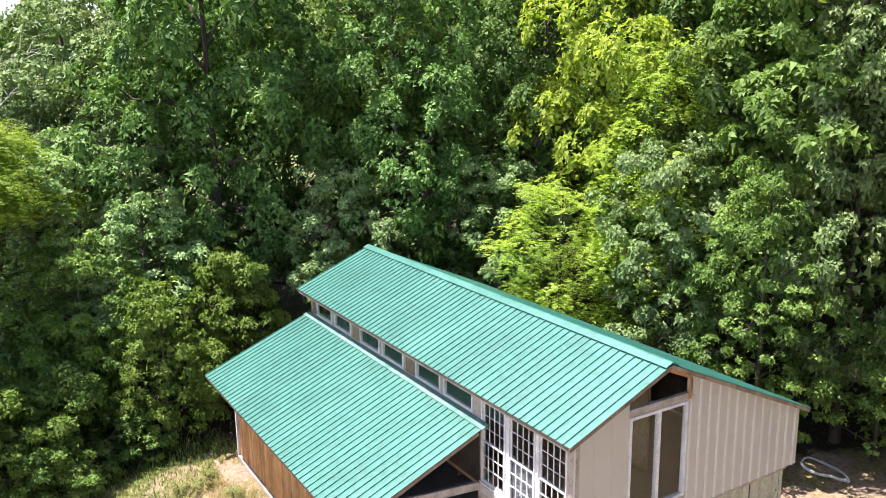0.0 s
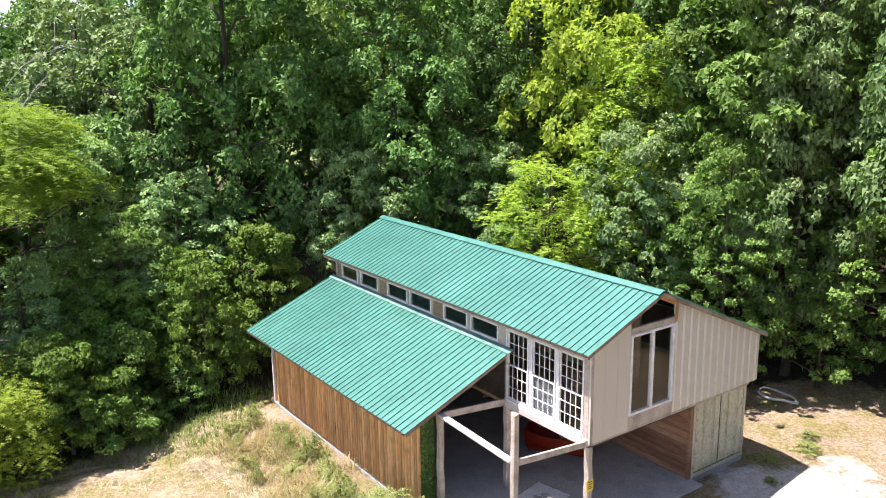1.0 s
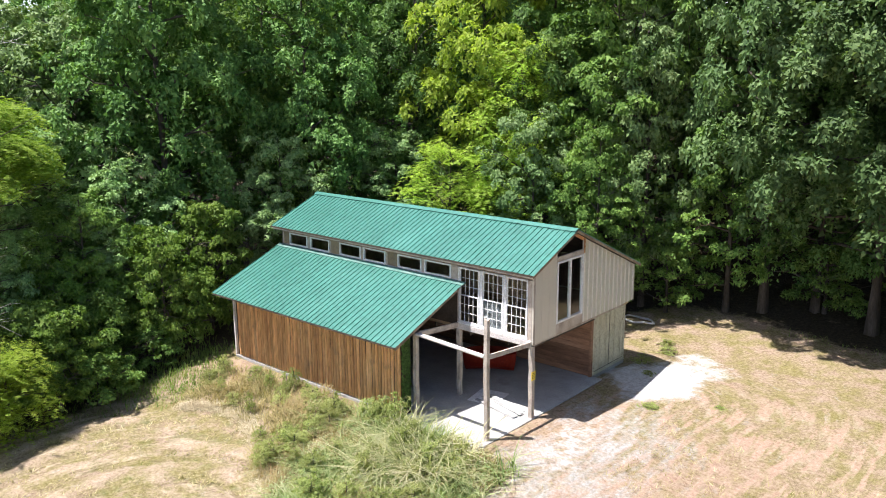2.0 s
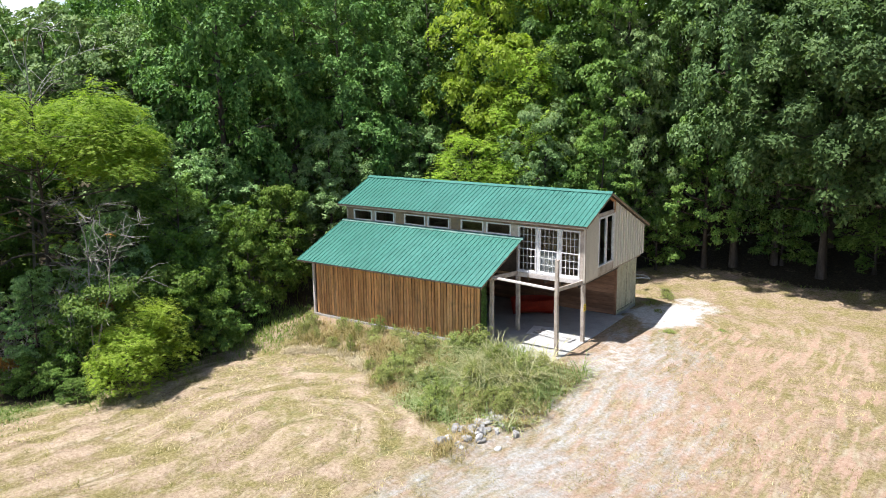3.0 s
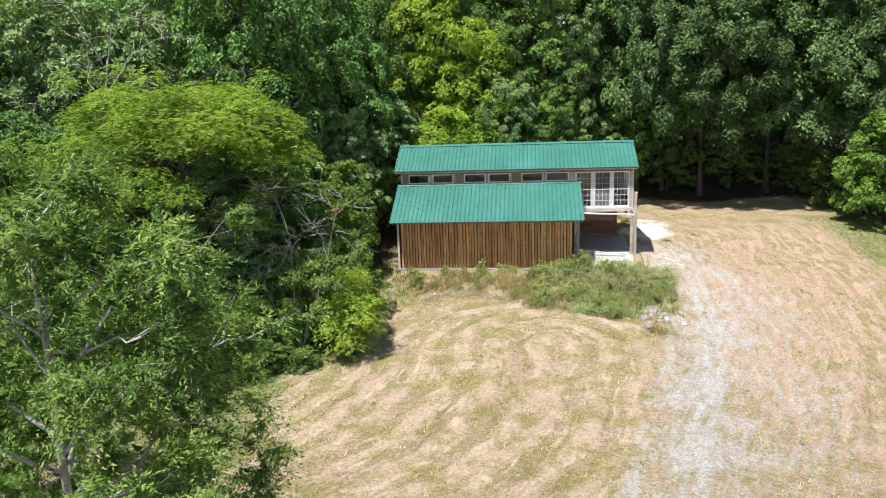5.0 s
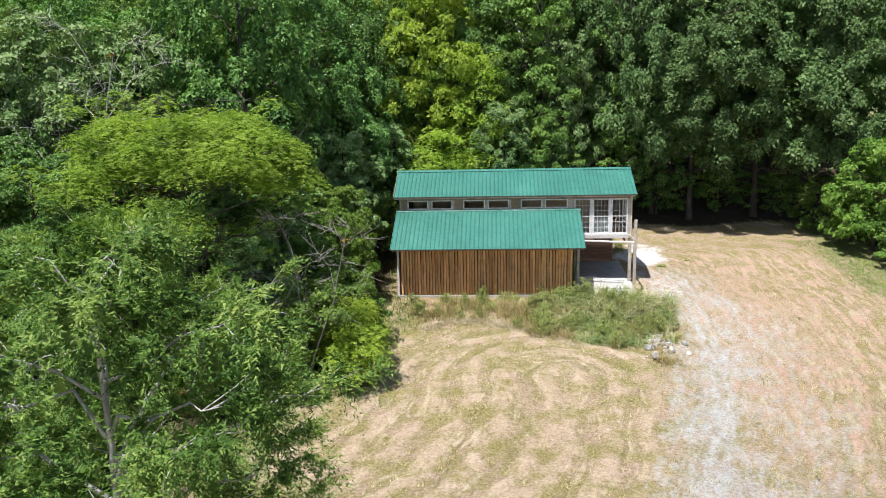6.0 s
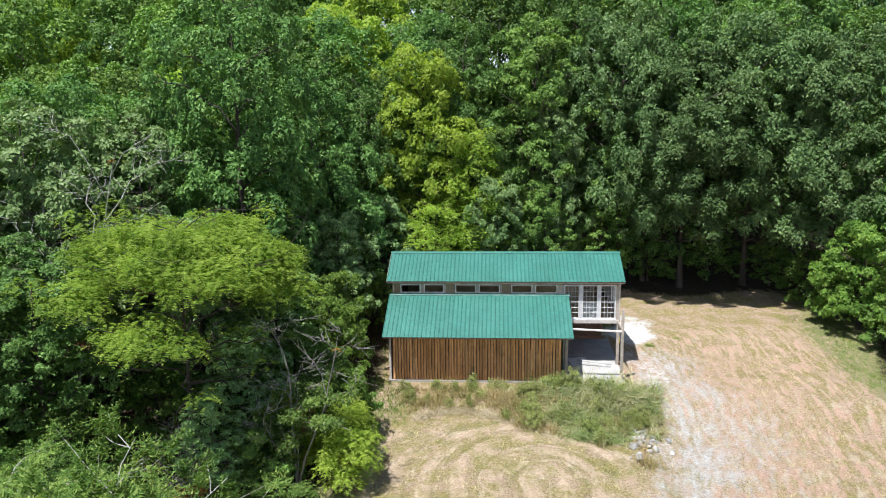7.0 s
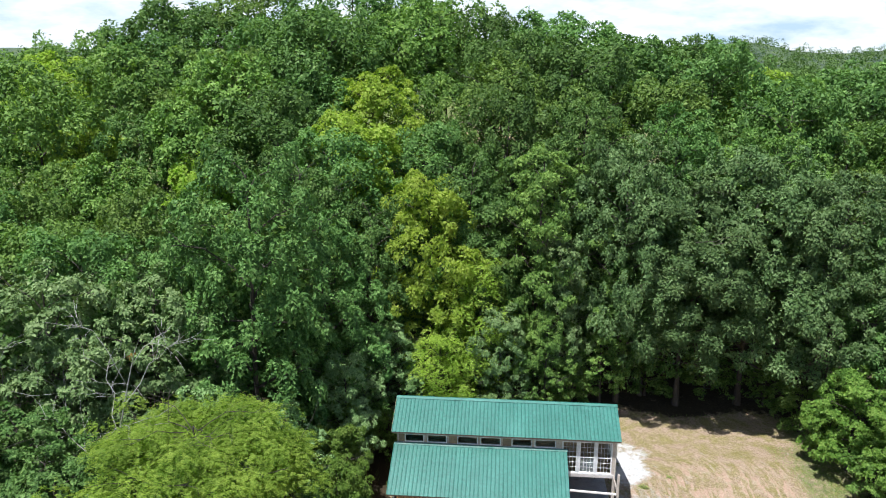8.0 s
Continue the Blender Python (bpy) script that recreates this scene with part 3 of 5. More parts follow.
barn = empty("barn", (-6.5, 2.0, 0), "two-level timber barn with green metal roofs and open ground floor", "barn")
barn_inv = Matrix.Translation(-Vector(barn.location))


def bpart(name, bm, material, parent=None, label=""):
    """A part of the barn, given in the place's own coordinates."""
    ob = part(name, bm, material, parent or barn, label)
    if parent is None:
        ob.matrix_parent_inverse = barn_inv
    return ob


def panel_mesh(name, length, width=0.914, ribs=4):
    """One sheet of ribbed roofing: across x, up the slope in y, ribs standing up in z."""
    prof = []
    pitch = width / ribs
    for r in range(ribs):
        a = r * pitch
        prof += [(a, 0.0), (a + 0.026, 0.022), (a + 0.04, 0.022), (a + 0.048, 0.0), (a + 0.062, 0.0), (a + 0.13, 0.002)]
    prof.append((width, 0.0))
    vs, qs = [], []
    k = len(prof)
    dark_side = []
    for y in (0.0, length):
        for dz in (0.0, -0.006):
            vs += [(x, y, z + dz) for x, z in prof]
    for i in range(k - 1):
        qs.append((i, i + 1, 2 * k + i + 1, 2 * k + i))
        dark_side.append(1 if i % 6 in (2, 3) else 0)
        qs.append((k + i + 1, k + i, 3 * k + i, 3 * k + i + 1))
        qs.append((i + 1, i, k + i, k + i + 1))
        qs.append((2 * k + i, 2 * k + i + 1, 3 * k + i + 1, 3 * k + i))
        dark_side += [0, 0, 0]
    me = mesh_np(name, vs, qs, M_ROOF)
    me.materials.append(M_ROOF_DARK)     # darker, duller green on the falling side and foot of each rib
    me.polygons.foreach_set("material_index", np.array(dark_side, np.int32))
    return me


def lay_roof(name, x0, x1, low, top, label):
    """A deck with sheets of ribbed steel laid side by side, from the low edge up to the top edge (pairs of y and z)."""
    (ya, za), (yb, zb) = low, top
    dy, dz = yb - ya, zb - za
    length = math.hypot(dy, dz)
    s = Vector((0, dy / length, dz / length))
    up = Vector((0, -s.z, s.y)) if dy > 0 else Vector((0, s.z, -s.y))
    across = s.cross(up)            # +x when the slope climbs towards +y
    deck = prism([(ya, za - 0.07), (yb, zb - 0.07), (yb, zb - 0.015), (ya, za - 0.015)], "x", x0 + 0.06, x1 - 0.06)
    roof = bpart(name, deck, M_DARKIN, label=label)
    count = round((x1 - x0) / 0.914)
    width = (x1 - x0) / count
    me = panel_mesh("roof_panel", length, width - 0.003)
    for i in range(count):
        x = x0 + i * width if across.x > 0 else x1 - i * width
        ob = new("roof_panel", me)
        ob.parent = roof
        lift = 0.0012 * (i % 2)
        m = Matrix((across, s, up)).transposed().to_4x4()
        ob.matrix_parent_inverse = Matrix.Translation(Vector(barn.location)) @ barn_inv
        ob.matrix_basis = Matrix.Translation(Vector((x, ya, za)) + up * lift) @ m
    return roof


lay_roof("roof", RX0, RX1, (EAVE_Y, EAVE_Z), (RIDGE_Y, RIDGE_Z), "green ribbed metal roof slope")
lay_roof("rear_roof", RX0, RX1, (BACK_Y, BACK_Z), (RIDGE_Y, RIDGE_Z), "green ribbed metal roof slope")
lay_roof("lean_to_roof", LX0, LX1, LOW_END, LOW_TOP, "green ribbed metal lean-to roof")
cap = [(-0.19, -0.045), (-0.19, -0.036), (-0.03, 0.042), (0.03, 0.042), (0.19, -0.05), (0.19, -0.06), (0.02, 0.03), (-0.02, 0.03)]
ridge = prism([(RIDGE_Y + a, RIDGE_Z + b + 0.005) for a, b in cap], "x", RX0 - 0.01, RX1 + 0.01)
bpart("ridge_cap", ridge, M_ROOF, label="green metal ridge cap")
bpart("flashing", prism([(-0.24, 4.196), (-0.24, 4.206), (-0.06, 4.284), (-0.04, 4.284), (-0.04, 4.23)], "x", LX0 + 0.02, LX1 + 0.06), M_FLASH, label="pale metal flashing along the top of the lean-to roof")
# rake trims along the gable edges
for x in (RX1 - 0.02, RX0 - 0.005):
    bpart("rake_trim", bar((x, EAVE_Y, EAVE_Z - 0.06), (x, RIDGE_Y, RIDGE_Z - 0.06), 0.03, 0.09), M_BOARD)
    bpart("rake_trim", bar((x, BACK_Y, BACK_Z - 0.06), (x, RIDGE_Y, RIDGE_Z - 0.06), 0.03, 0.09), M_BOARD)
bpart("fascia", box((RX0 + 0.05, EAVE_Y + 0.03, EAVE_Z - 0.13), (RX1 - 0.05, EAVE_Y + 0.07, EAVE_Z - 0.02)), M_TIMBER, label="grey weathered eave board")
for i in range(22):
    x = RX0 + 0.3 + i * (RX1 - RX0 - 0.6) / 21
    bpart("rafter_tail", bar((x, EAVE_Y + 0.08, roof_z(EAVE_Y + 0.08) - 0.03), (x, 0.3, roof_z(0.3) - 0.03), 0.045, 0.11), M_BOARD)

# floor of the upper level and its beams
bpart("upper_floor", box((X0 + 0.06, 0.06, 2.50), (-0.04, 6.7, 2.62)), M_PLY, label="tan plywood floor of the upper room")
for i in range(16):
    x = X0 + 0.4 + i * 0.82
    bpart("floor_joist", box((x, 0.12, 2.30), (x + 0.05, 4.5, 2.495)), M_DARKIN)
bpart("floor_beam", box((-3.22, -0.09, 2.52), (0.0, 0.04, 2.72), 0.01), M_PALE, label="sun-bleached beam under the tall windows")
bpart("end_beam", box((-0.06, 0.09, 2.52), (0.02, 6.2, 2.64), 0.01), M_TIMBER)
bpart("end_beam", box((-0.02, 1.34, 2.645), (0.075, 3.06, 2.975), 0.01), M_TIMBER, label="grey weathered timber under the wide window")

# ---- front wall of the upper level: six low windows between sheathing panels ----
LOWS = [(-12.53, -11.36), (-11.17, -9.98), (-9.37, -8.14), (-7.99, -6.77), (-6.13, -4.92), (-4.77, -3.50)]
CZ0, CZ1 = 4.29, 4.80
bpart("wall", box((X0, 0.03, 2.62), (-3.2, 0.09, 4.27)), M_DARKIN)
bpart("wall_plate", box((X0, -0.01, 4.80), (X1 - 0.05, 0.09, 5.06), 0.008), M_BOARD, label="weathered board above the windows")
bpart("window_ledge", box((X0, -0.03, 4.235), (-3.2, 0.09, 4.285), 0.006), M_PALE, label="white ledge under the row of windows")
edges = [X0] + [v for w in LOWS for v in w] + [-3.2]
for a, b in zip(edges[0::2], edges[1::2]):
    if b - a > 0.3:
        bpart("sheathing", box((a + 0.004, 0.0, 4.287), (b - 0.004, 0.07, 4.798), 0.004), M_OSB, label="tan sheathing panel between windows")
        bpart("stud", box((a + 0.02, -0.012, 4.29), (a + 0.11, -0.002, 4.796), 0.003), M_TIMBER)
    else:
        bpart("stud", box((a + 0.004, 0.0, 4.287), (b - 0.004, 0.07, 4.798), 0.004), M_TIMBER)


def ring_bm(x0, x1, z0, z1, y0, y1, w):
    """A rectangular frame in the xz plane."""
    bm = bmesh.new()
    add_box(bm, (x0, y0, z0), (x0 + w, y1, z1), 0.004)
    add_box(bm, (x1 - w, y0, z0), (x1, y1, z1), 0.004)
    add_box(bm, (x0 + w, y0 + 0.002, z0), (x1 - w, y1 - 0.002, z0 + w), 0.004)
    add_box(bm, (x0 + w, y0 + 0.002, z1 - w), (x1 - w, y1 - 0.002, z1), 0.004)
    return bm


for a, b in LOWS:
    win = bpart("window", ring_bm(a, b, CZ0, CZ1, -0.025, 0.06, 0.055), M_WHITE, label="low white-framed clerestory window")
    pane = part("pane", box((a + 0.056, 0.018, CZ0 + 0.056), (b - 0.056, 0.026, CZ1 - 0.056)), M_GLASS, win)

# ---- three tall sash windows with small panes ----
SASH = [(-3.13, -2.21), (-2.11, -1.17), (-1.09, -0.17)]
SZ0, SZ1 = 2.77, 4.79
for a, b in ((-3.2, -3.135), (-2.205, -2.115), (-1.165, -1.095), (-0.165, 0.0)):
    bpart("window_post", box((a, -0.03, 2.725), (b, 0.1, 4.797), 0.005), M_TIMBER if b < -3 or b > -0.1 else M_WHITE)


def grid_bm(x0, x1, z0, z1, y0, y1, cols, rows, w=0.017):
    bm = bmesh.new()
    for c in range(1, cols):
        x = x0 + (x1 - x0) * c / cols
        add_box(bm, (x - w / 2, y0, z0), (x + w / 2, y1, z1))
    for r in range(1, rows):
        z = z0 + (z1 - z0) * r / rows
        add_box(bm, (x0, y0 + 0.001, z - w / 2), (x1, y1 - 0.001, z + w / 2))
    return bm


M_SCREEN = surface("hazy_insect_screen", [(0.15, 0.155, 0.165), (0.2, 0.205, 0.215)], 5, 60, 0.8, 0, 0.05)
for n_win, (a, b) in enumerate(SASH):
    win = bpart("sash_window", ring_bm(a, b, SZ0, SZ1, -0.045, 0.06, 0.045), M_WHITE, label="tall white sash window with many small panes")
    part("window_sill", box((a - 0.02, -0.085, SZ0 - 0.045), (b + 0.02, -0.046, SZ0 + 0.015), 0.006), M_WHITE, win)
    mid = (SZ0 + SZ1) / 2
    for z0, z1, y in ((mid - 0.018, SZ1 - 0.044, 0.02), (SZ0 + 0.044, mid + 0.02, -0.02)):
        part("sash", ring_bm(a + 0.046, b - 0.046, z0, z1, y - 0.018, y + 0.018, 0.034), M_WHITE, win)
        ia, ib, ja, jb = a + 0.08, b - 0.08, z0 + 0.034, z1 - 0.034
        part("muntin_grid", grid_bm(ia, ib, ja, jb, y - 0.012, y + 0.012, 4, 3), M_WHITE, win)
        pw, ph = (ib - ia) / 4, (jb - ja) / 3
        me = None
        for c in range(4):
            for r in range(3):
                if me is None:
                    ob = part("pane", box((0.012, -0.003, 0.012), (pw - 0.012, 0.003, ph - 0.012)), M_GLASS, win)
                    me = ob.data
                else:
                    ob = new("pane", me)
                    ob.parent = win
                ob.location = (ia + c * pw, y, ja + r * ph)
    if n_win == 1:
        part("insect_screen", box((a + 0.066, 0.03, SZ0 + 0.06), (b - 0.066, 0.034, mid)), M_SCREEN, win, "hazy grey screen behind the lower sash")

# ---- gable end ----
WY0, WY1, WZ0, WZ1 = 1.36, 3.03, 2.98, 5.16


def gable_sheet(ya, yb, z0, x0, x1):
    pts = [(ya, z0), (yb, z0), (yb, roof_z(yb))]
    if ya < RIDGE_Y < yb:
        pts.append((RIDGE_Y, roof_z(RIDGE_Y)))
    pts.append((ya, roof_z(ya)))
    return prism(pts, "x", x0, x1)


left_sheet = bpart("siding", gable_sheet(-0.02, WY0 - 0.01, 2.60, 0.0, 0.06), M_SIDING, label="beige metal siding")
right_sheet = bpart("siding", gable_sheet(WY1 + 0.01, 6.9, 2.63, 0.0, 0.06), M_SIDING, label="beige metal siding with raised battens")
for y in (0.45, 0.9):
    part("batten", box((0.06, y, 2.62), (0.068, y + 0.025, roof_z(y) - 0.01)), M_SIDING, left_sheet)
for i in range(13):
    y = WY1 + 0.03 + i * 0.303
    part("batten", box((0.06, y, 2.645), (0.1, y + 0.05, roof_z(y + 0.045) - 0.005), 0.004), M_BATTEN, right_sheet, "pale raised batten")
bpart("corner_board", box((0.062, -0.03, 2.60), (0.078, 0.06, roof_z(0.0) - 0.02), 0.003), M_TIMBER)
bpart("corner_board", box((0.062, WY1 - 0.0, WZ1 + 0.03), (0.1, WY1 + 0.07, roof_z(WY1) - 0.01), 0.003), M_RAW)
bpart("gable_header", box((-0.02, WY0, WZ1), (0.07, WY1, WZ1 + 0.17), 0.006), M_TIMBER, label="grey timber over the wide window")
for s in (1, -1):
    y = WY0 if s > 0 else WY1
    bpart("gable_rafter", bar((0.03, y, roof_z(y) - 0.04), (0.03, RIDGE_Y, roof_z(RIDGE_Y) - 0.04), 0.05, 0.11), M_RAW, label="raw orange rafter in the open gable")
wide = bmesh.new()
for y0, y1 in ((WY0, WY0 + 0.07), (WY1 - 0.07, WY1), ((WY0 + WY1) / 2 - 0.045, (WY0 + WY1) / 2 + 0.045)):
    add_box(wide, (-0.02, y0, WZ0 + 0.072), (0.085, y1, WZ1 - 0.072), 0.005)
for z0, z1 in ((WZ0, WZ0 + 0.07), (WZ1 - 0.07, WZ1)):
    add_box(wide, (-0.02, WY0, z0), (0.087, WY1, z1), 0.005)
wide_window = bpart("wide_window", wide, M_WHITE, label="large white-framed sliding window in the gable")
ym = (WY0 + WY1) / 2
for y0, y1, x in ((WY0 + 0.068, ym - 0.043, 0.03), (ym + 0.043, WY1 - 0.068, 0.018)):
    part("pane", box((x, y0, WZ0 + 0.068), (x + 0.008, y1, WZ1 - 0.068)), M_GLASS, wide_window)

# left end, rear wall
bpart("end_wall", gable_sheet(0.0, 6.9, 0.0, X0, X0 + 0.06), M_BOARD, label="weathered brown board wall")
bpart("rear_wall", box((X0 + 0.07, 6.84, 2.63), (-0.005, 6.9, roof_z(6.87))), M_BOARD)
bpart("inner_wall", box((X0 + 0.5, 3.6, 2.63), (-1.6, 3.68, 5.3)), M_PLY, label="tan plywood partition in the upper room")

# ---- lean-to ----
LY = -2.75
lean_wall = bpart("lean_to_wall", box((-12.8, LY + 0.05, 0.02), (-3.42, LY + 0.11, 3.03)), M_BARK_GAP, label="wall of upright rough-sawn slabs, orange brown, greyer at one end")
side = [(LY + 0.06, 0.0), (-0.0, 0.0), (-0.0, 4.08), (LY + 0.06, 3.03)]
bpart("lean_to_end", prism(side, "x", -12.86, -12.8), M_BOARD)
bpart("lean_to_return", prism([(LY + 0.06, 0.0), (-2.28, 0.0), (-2.28, 3.15), (LY + 0.06, 3.0)], "x", -3.46, -3.4), M_BARK_GAP)
bpart("footing", box((-12.88, LY - 0.06, -0.5), (-3.36, LY + 0.1, 0.05), 0.02), M_CONC, label="pale concrete footing")
bpart("corner_trim", box((-12.9, LY - 0.05, 0.03), (-12.8, LY + 0.05, 3.0), 0.008), M_PALE)


def slat_mesh(w, h, seed):
    """A sawn slab: flat behind, rounded in front, edges not quite straight."""
    r = random.Random(seed)
    sides, rings = 5, 5
    vs, qs = [], []
    for k in range(rings):
        z = h * k / (rings - 1)
        ww, off = w * r.uniform(0.84, 1.04), r.uniform(-0.009, 0.009)
        for j in range(sides):
            a = math.pi * j / (sides - 1)
            vs.append((off - ww / 2 * math.cos(a), -0.05 * math.sin(a) ** 0.7 if 0 < j < sides - 1 else 0.0, z))
    for k in range(rings - 1):
        for j in range(sides - 1):
            a = k * sides + j
            qs.append((a, a + 1, a + sides + 1, a + sides))
        qs.append((k * sides + sides - 1, k * sides, (k + 1) * sides, (k + 1) * sides + sides - 1))
    top = (rings - 1) * sides
    qs.append((top, top + 1, top + 2, top + 3))
    return mesh_np("slat", vs, qs, M_SLAT, False)


slat_kinds = [slat_mesh(0.134, 2.96, s) for s in range(8)]
rs = random.Random(5)
n_slats = 60
for i in range(n_slats):
    ob = new("slat", slat_kinds[rs.randrange(8)])
    ob.parent = lean_wall
    x = -12.72 + (i + 0.5) * (9.28 / n_slats)
    ob.matrix_basis = Matrix.Translation((x + rs.uniform(-0.006, 0.006), LY + 0.045 + rs.uniform(-0.004, 0.004), 0.06 + rs.uniform(-0.03, 0.015))) @ Matrix.Rotation(rs.uniform(-0.008, 0.008), 4, "Y")

# ---- posts and beams of the open bay ----
def worn_post(name, x, y, z0, z1, w, label):
    bm = bmesh.new()
    rr = random.Random(int(1000 * (x + 20 * y)))
    last = None
    for k in range(7):
        z = z0 + (z1 - z0) * k / 6
        h = w / 2 * rr.uniform(0.93, 1.05)
        ox, oy = rr.uniform(-0.01, 0.01), rr.uniform(-0.01, 0.01)
        c = 0.18 * h
        ring = [bm.verts.new((x + ox + a, y + oy + b, z + (rr.uniform(-0.05, 0.03) if k == 6 else 0))) for a, b in
                ((h, -h + c), (h, h - c), (h - c, h), (-h + c, h), (-h, h - c), (-h, -h + c), (-h + c, -h), (h - c, -h))]
        if last:
            for j in range(8):
                bm.faces.new((last[j], last[(j + 1) % 8], ring[(j + 1) % 8], ring[j]))
        else:
            bm.faces.new(ring[::-1])
        last = ring
    bm.faces.new(last)
    return bpart(name, bm, M_TIMBER, label=label)


worn_post("post", -0.1, -2.3, -0.02, 4.03, 0.15, "tall grey post with a ragged top")
worn_post("post", 0.0, 0.02, -0.02, 2.51, 0.16, "grey weathered corner post")
worn_post("post", -3.14, 0.02, -0.02, 2.6, 0.17, "grey weathered post")
worn_post("post", -3.12, -2.3, -0.02, 2.95, 0.16, "grey weathered post")
bpart("beam", bar((-3.03, -2.33, 2.93), (-0.17, -2.33, 2.80), 0.07, 0.17, 0.008, radians(90)), M_PALE, label="sun-bleached cross beam")
bpart("beam", bar((-0.08, -2.21, 2.78), (-0.03, -0.1, 2.62), 0.07, 0.16, 0.008, radians(0)), M_TIMBER, label="grey cross beam")
bpart("beam", bar((-3.12, -2.2, 2.86), (-3.14, -0.06, 2.66), 0.08, 0.19, 0.008), M_TIMBER, label="grey beam under the lean-to roof")
for i in range(8):
    x = LX0 + 0.4 + i * 1.4
    bpart("lean_to_rafter", bar((x, LOW_END[0] + 0.1, LOW_END[1] - 0.1), (x, LOW_TOP[0] - 0.05, LOW_TOP[1] - 0.14), 0.05, 0.13), M_BOARD)

# planked wall along the back of the bay
plank_wall = bpart("plank_wall", box((-12.5, 4.50, 0.0), (-0.36, 4.56, 2.49)), M_BARK_GAP, label="wall of horizontal red-brown planks")
pk = random.Random(9)
for r in range(12):
    z = 0.02 + r * 0.205
    cut = [-12.45, -8.6 + pk.uniform(-1, 1), -4.4 + pk.uniform(-1, 1), -0.37]
    for a, b in zip(cut, cut[1:]):
        part("plank", box((a + 0.003, 4.472 + pk.uniform(0, 0.008), z), (b - 0.003, 4.499, z + 0.197), 0.004), M_PLANK, plank_wall)
bpart("plank_trim", box((-0.42, 4.44, 0.0), (-0.33, 4.58, 2.5), 0.005), M_PLANK)

# ---- shipping container behind the bay ----
cont = empty("shipping_container", (-6.4, 5.82, 0), "cream painted steel shipping container with rust marks, doors shut", "container")
ci = Matrix.Translation(-Vector(cont.location))
CX0, CX1, CY0, CY1, CZ = -12.49, -0.32, 4.60, 7.04, 2.59


def cpart(name, bm, mat, parent=None, label=""):
    ob = part(name, bm, mat, parent or cont, label)
    if parent is None:
        ob.matrix_parent_inverse = ci
    return ob


wave = []
for i in range(43):
    a = CX0 + 0.15 + i * 0.275
    wave += [(a, CY1 - 0.05), (a + 0.07, CY1 - 0.015), (a + 0.14, CY1 - 0.015), (a + 0.21, CY1 - 0.05)]
cpart("side_wall", prism(wave + [(CX1 - 0.1, CY1 - 0.1), (CX0 + 0.15, CY1 - 0.1)], "z", 0.12, 2.46), M_CONT)
cpart("body", box((CX0 + 0.05, CY0 + 0.03, 0.06), (CX1 - 0.07, CY1 - 0.11, CZ - 0.06)), M_CONT)
for y in (CY0, CY1 - 0.1):
    for z0, z1 in ((0.0, 0.12), (CZ - 0.12, CZ)):
        cpart("rail", box((CX0 + 0.17, y + 0.01, z0 + 0.005), (CX1 - 0.17, y + 0.09, z1 - 0.005), 0.01), M_CONT)
    for x in (CX0, CX1 - 0.16):
        cpart("corner_post", box((x + 0.01, y, 0.12), (x + 0.15, y + 0.1, CZ - 0.12), 0.01), M_CONT)
        for z in (0.0, CZ - 0.12):
            cpart("corner_casting", box((x, y - 0.01, z), (x + 0.162, y + 0.11, z + 0.119), 0.012), M_CONT)
cpart("door_header", box((CX1 - 0.12, CY0 + 0.11, CZ - 0.12), (CX1, CY1 - 0.11, CZ), 0.01), M_CONT)
cpart("door_sill", box((CX1 - 0.12, CY0 + 0.11, 0.0), (CX1, CY1 - 0.11, 0.12), 0.01), M_CONT)
ymid = (CY0 + CY1) / 2
for y0, y1 in ((CY0 + 0.115, ymid - 0.012), (ymid + 0.012, CY1 - 0.115)):
    cpart("door_seal", box((CX1 - 0.065, y0 - 0.008, 0.125), (CX1 - 0.03, y1 + 0.008, CZ - 0.125)), M_RUBBER, label="dark rubber door seal")
    door = cpart("door", box((CX1 - 0.06, y0 + 0.012, 0.15), (CX1 - 0.022, y1 - 0.012, CZ - 0.15), 0.006), M_CONT, label="cream steel container door")
    w = (y1 - y0 - 0.06) / 3
    for k in range(3):
        part("door_rib", box((CX1 - 0.022, y0 + 0.035 + k * w, 0.24), (CX1 - 0.002, y0 + 0.035 + k * w + w * 0.62, CZ - 0.24), 0.012), M_CONT, door)
    for k in (0.28, 0.72):
        yy = y0 + (y1 - y0) * k
        rod = bmesh.new()
        bmesh.ops.create_cone(rod, cap_ends=True, segments=8, radius1=0.017, radius2=0.017, depth=CZ - 0.22, matrix=Matrix.Translation((CX1 + 0.022, yy, CZ / 2)))
        lock = part("lock_rod", rod, M_CONT, door)
        for z in (0.32, 1.0, 1.6, 2.27):
            part("rod_bracket", box((CX1 - 0.02, yy - 0.04, z), (CX1 + 0.012, yy + 0.04, z + 0.06), 0.004), M_CONT, door)
        part("door_handle", bar((CX1 + 0.045, yy, 1.15), (CX1 + 0.045, yy + 0.3 * (1 if k < 0.5 else -1), 1.12), 0.014, 0.03, 0.003), M_CONT, door)
    for z in (0.35, 1.0, 1.65, 2.2):
        yh = y0 if y0 < ymid - 0.5 else y1
        part("hinge", box((CX1 - 0.02, yh - 0.05, z), (CX1 + 0.012, yh + 0.05, z + 0.1), 0.004), M_CONT, door)
bpart("filler_strip", box((-0.31, 4.6, 2.595), (-0.02, 6.75, 2.628)), M_RUBBER)

# ---- trees ----
def unit(v):
    return v / (np.linalg.norm(v, axis=-1, keepdims=True) + 1e-9)


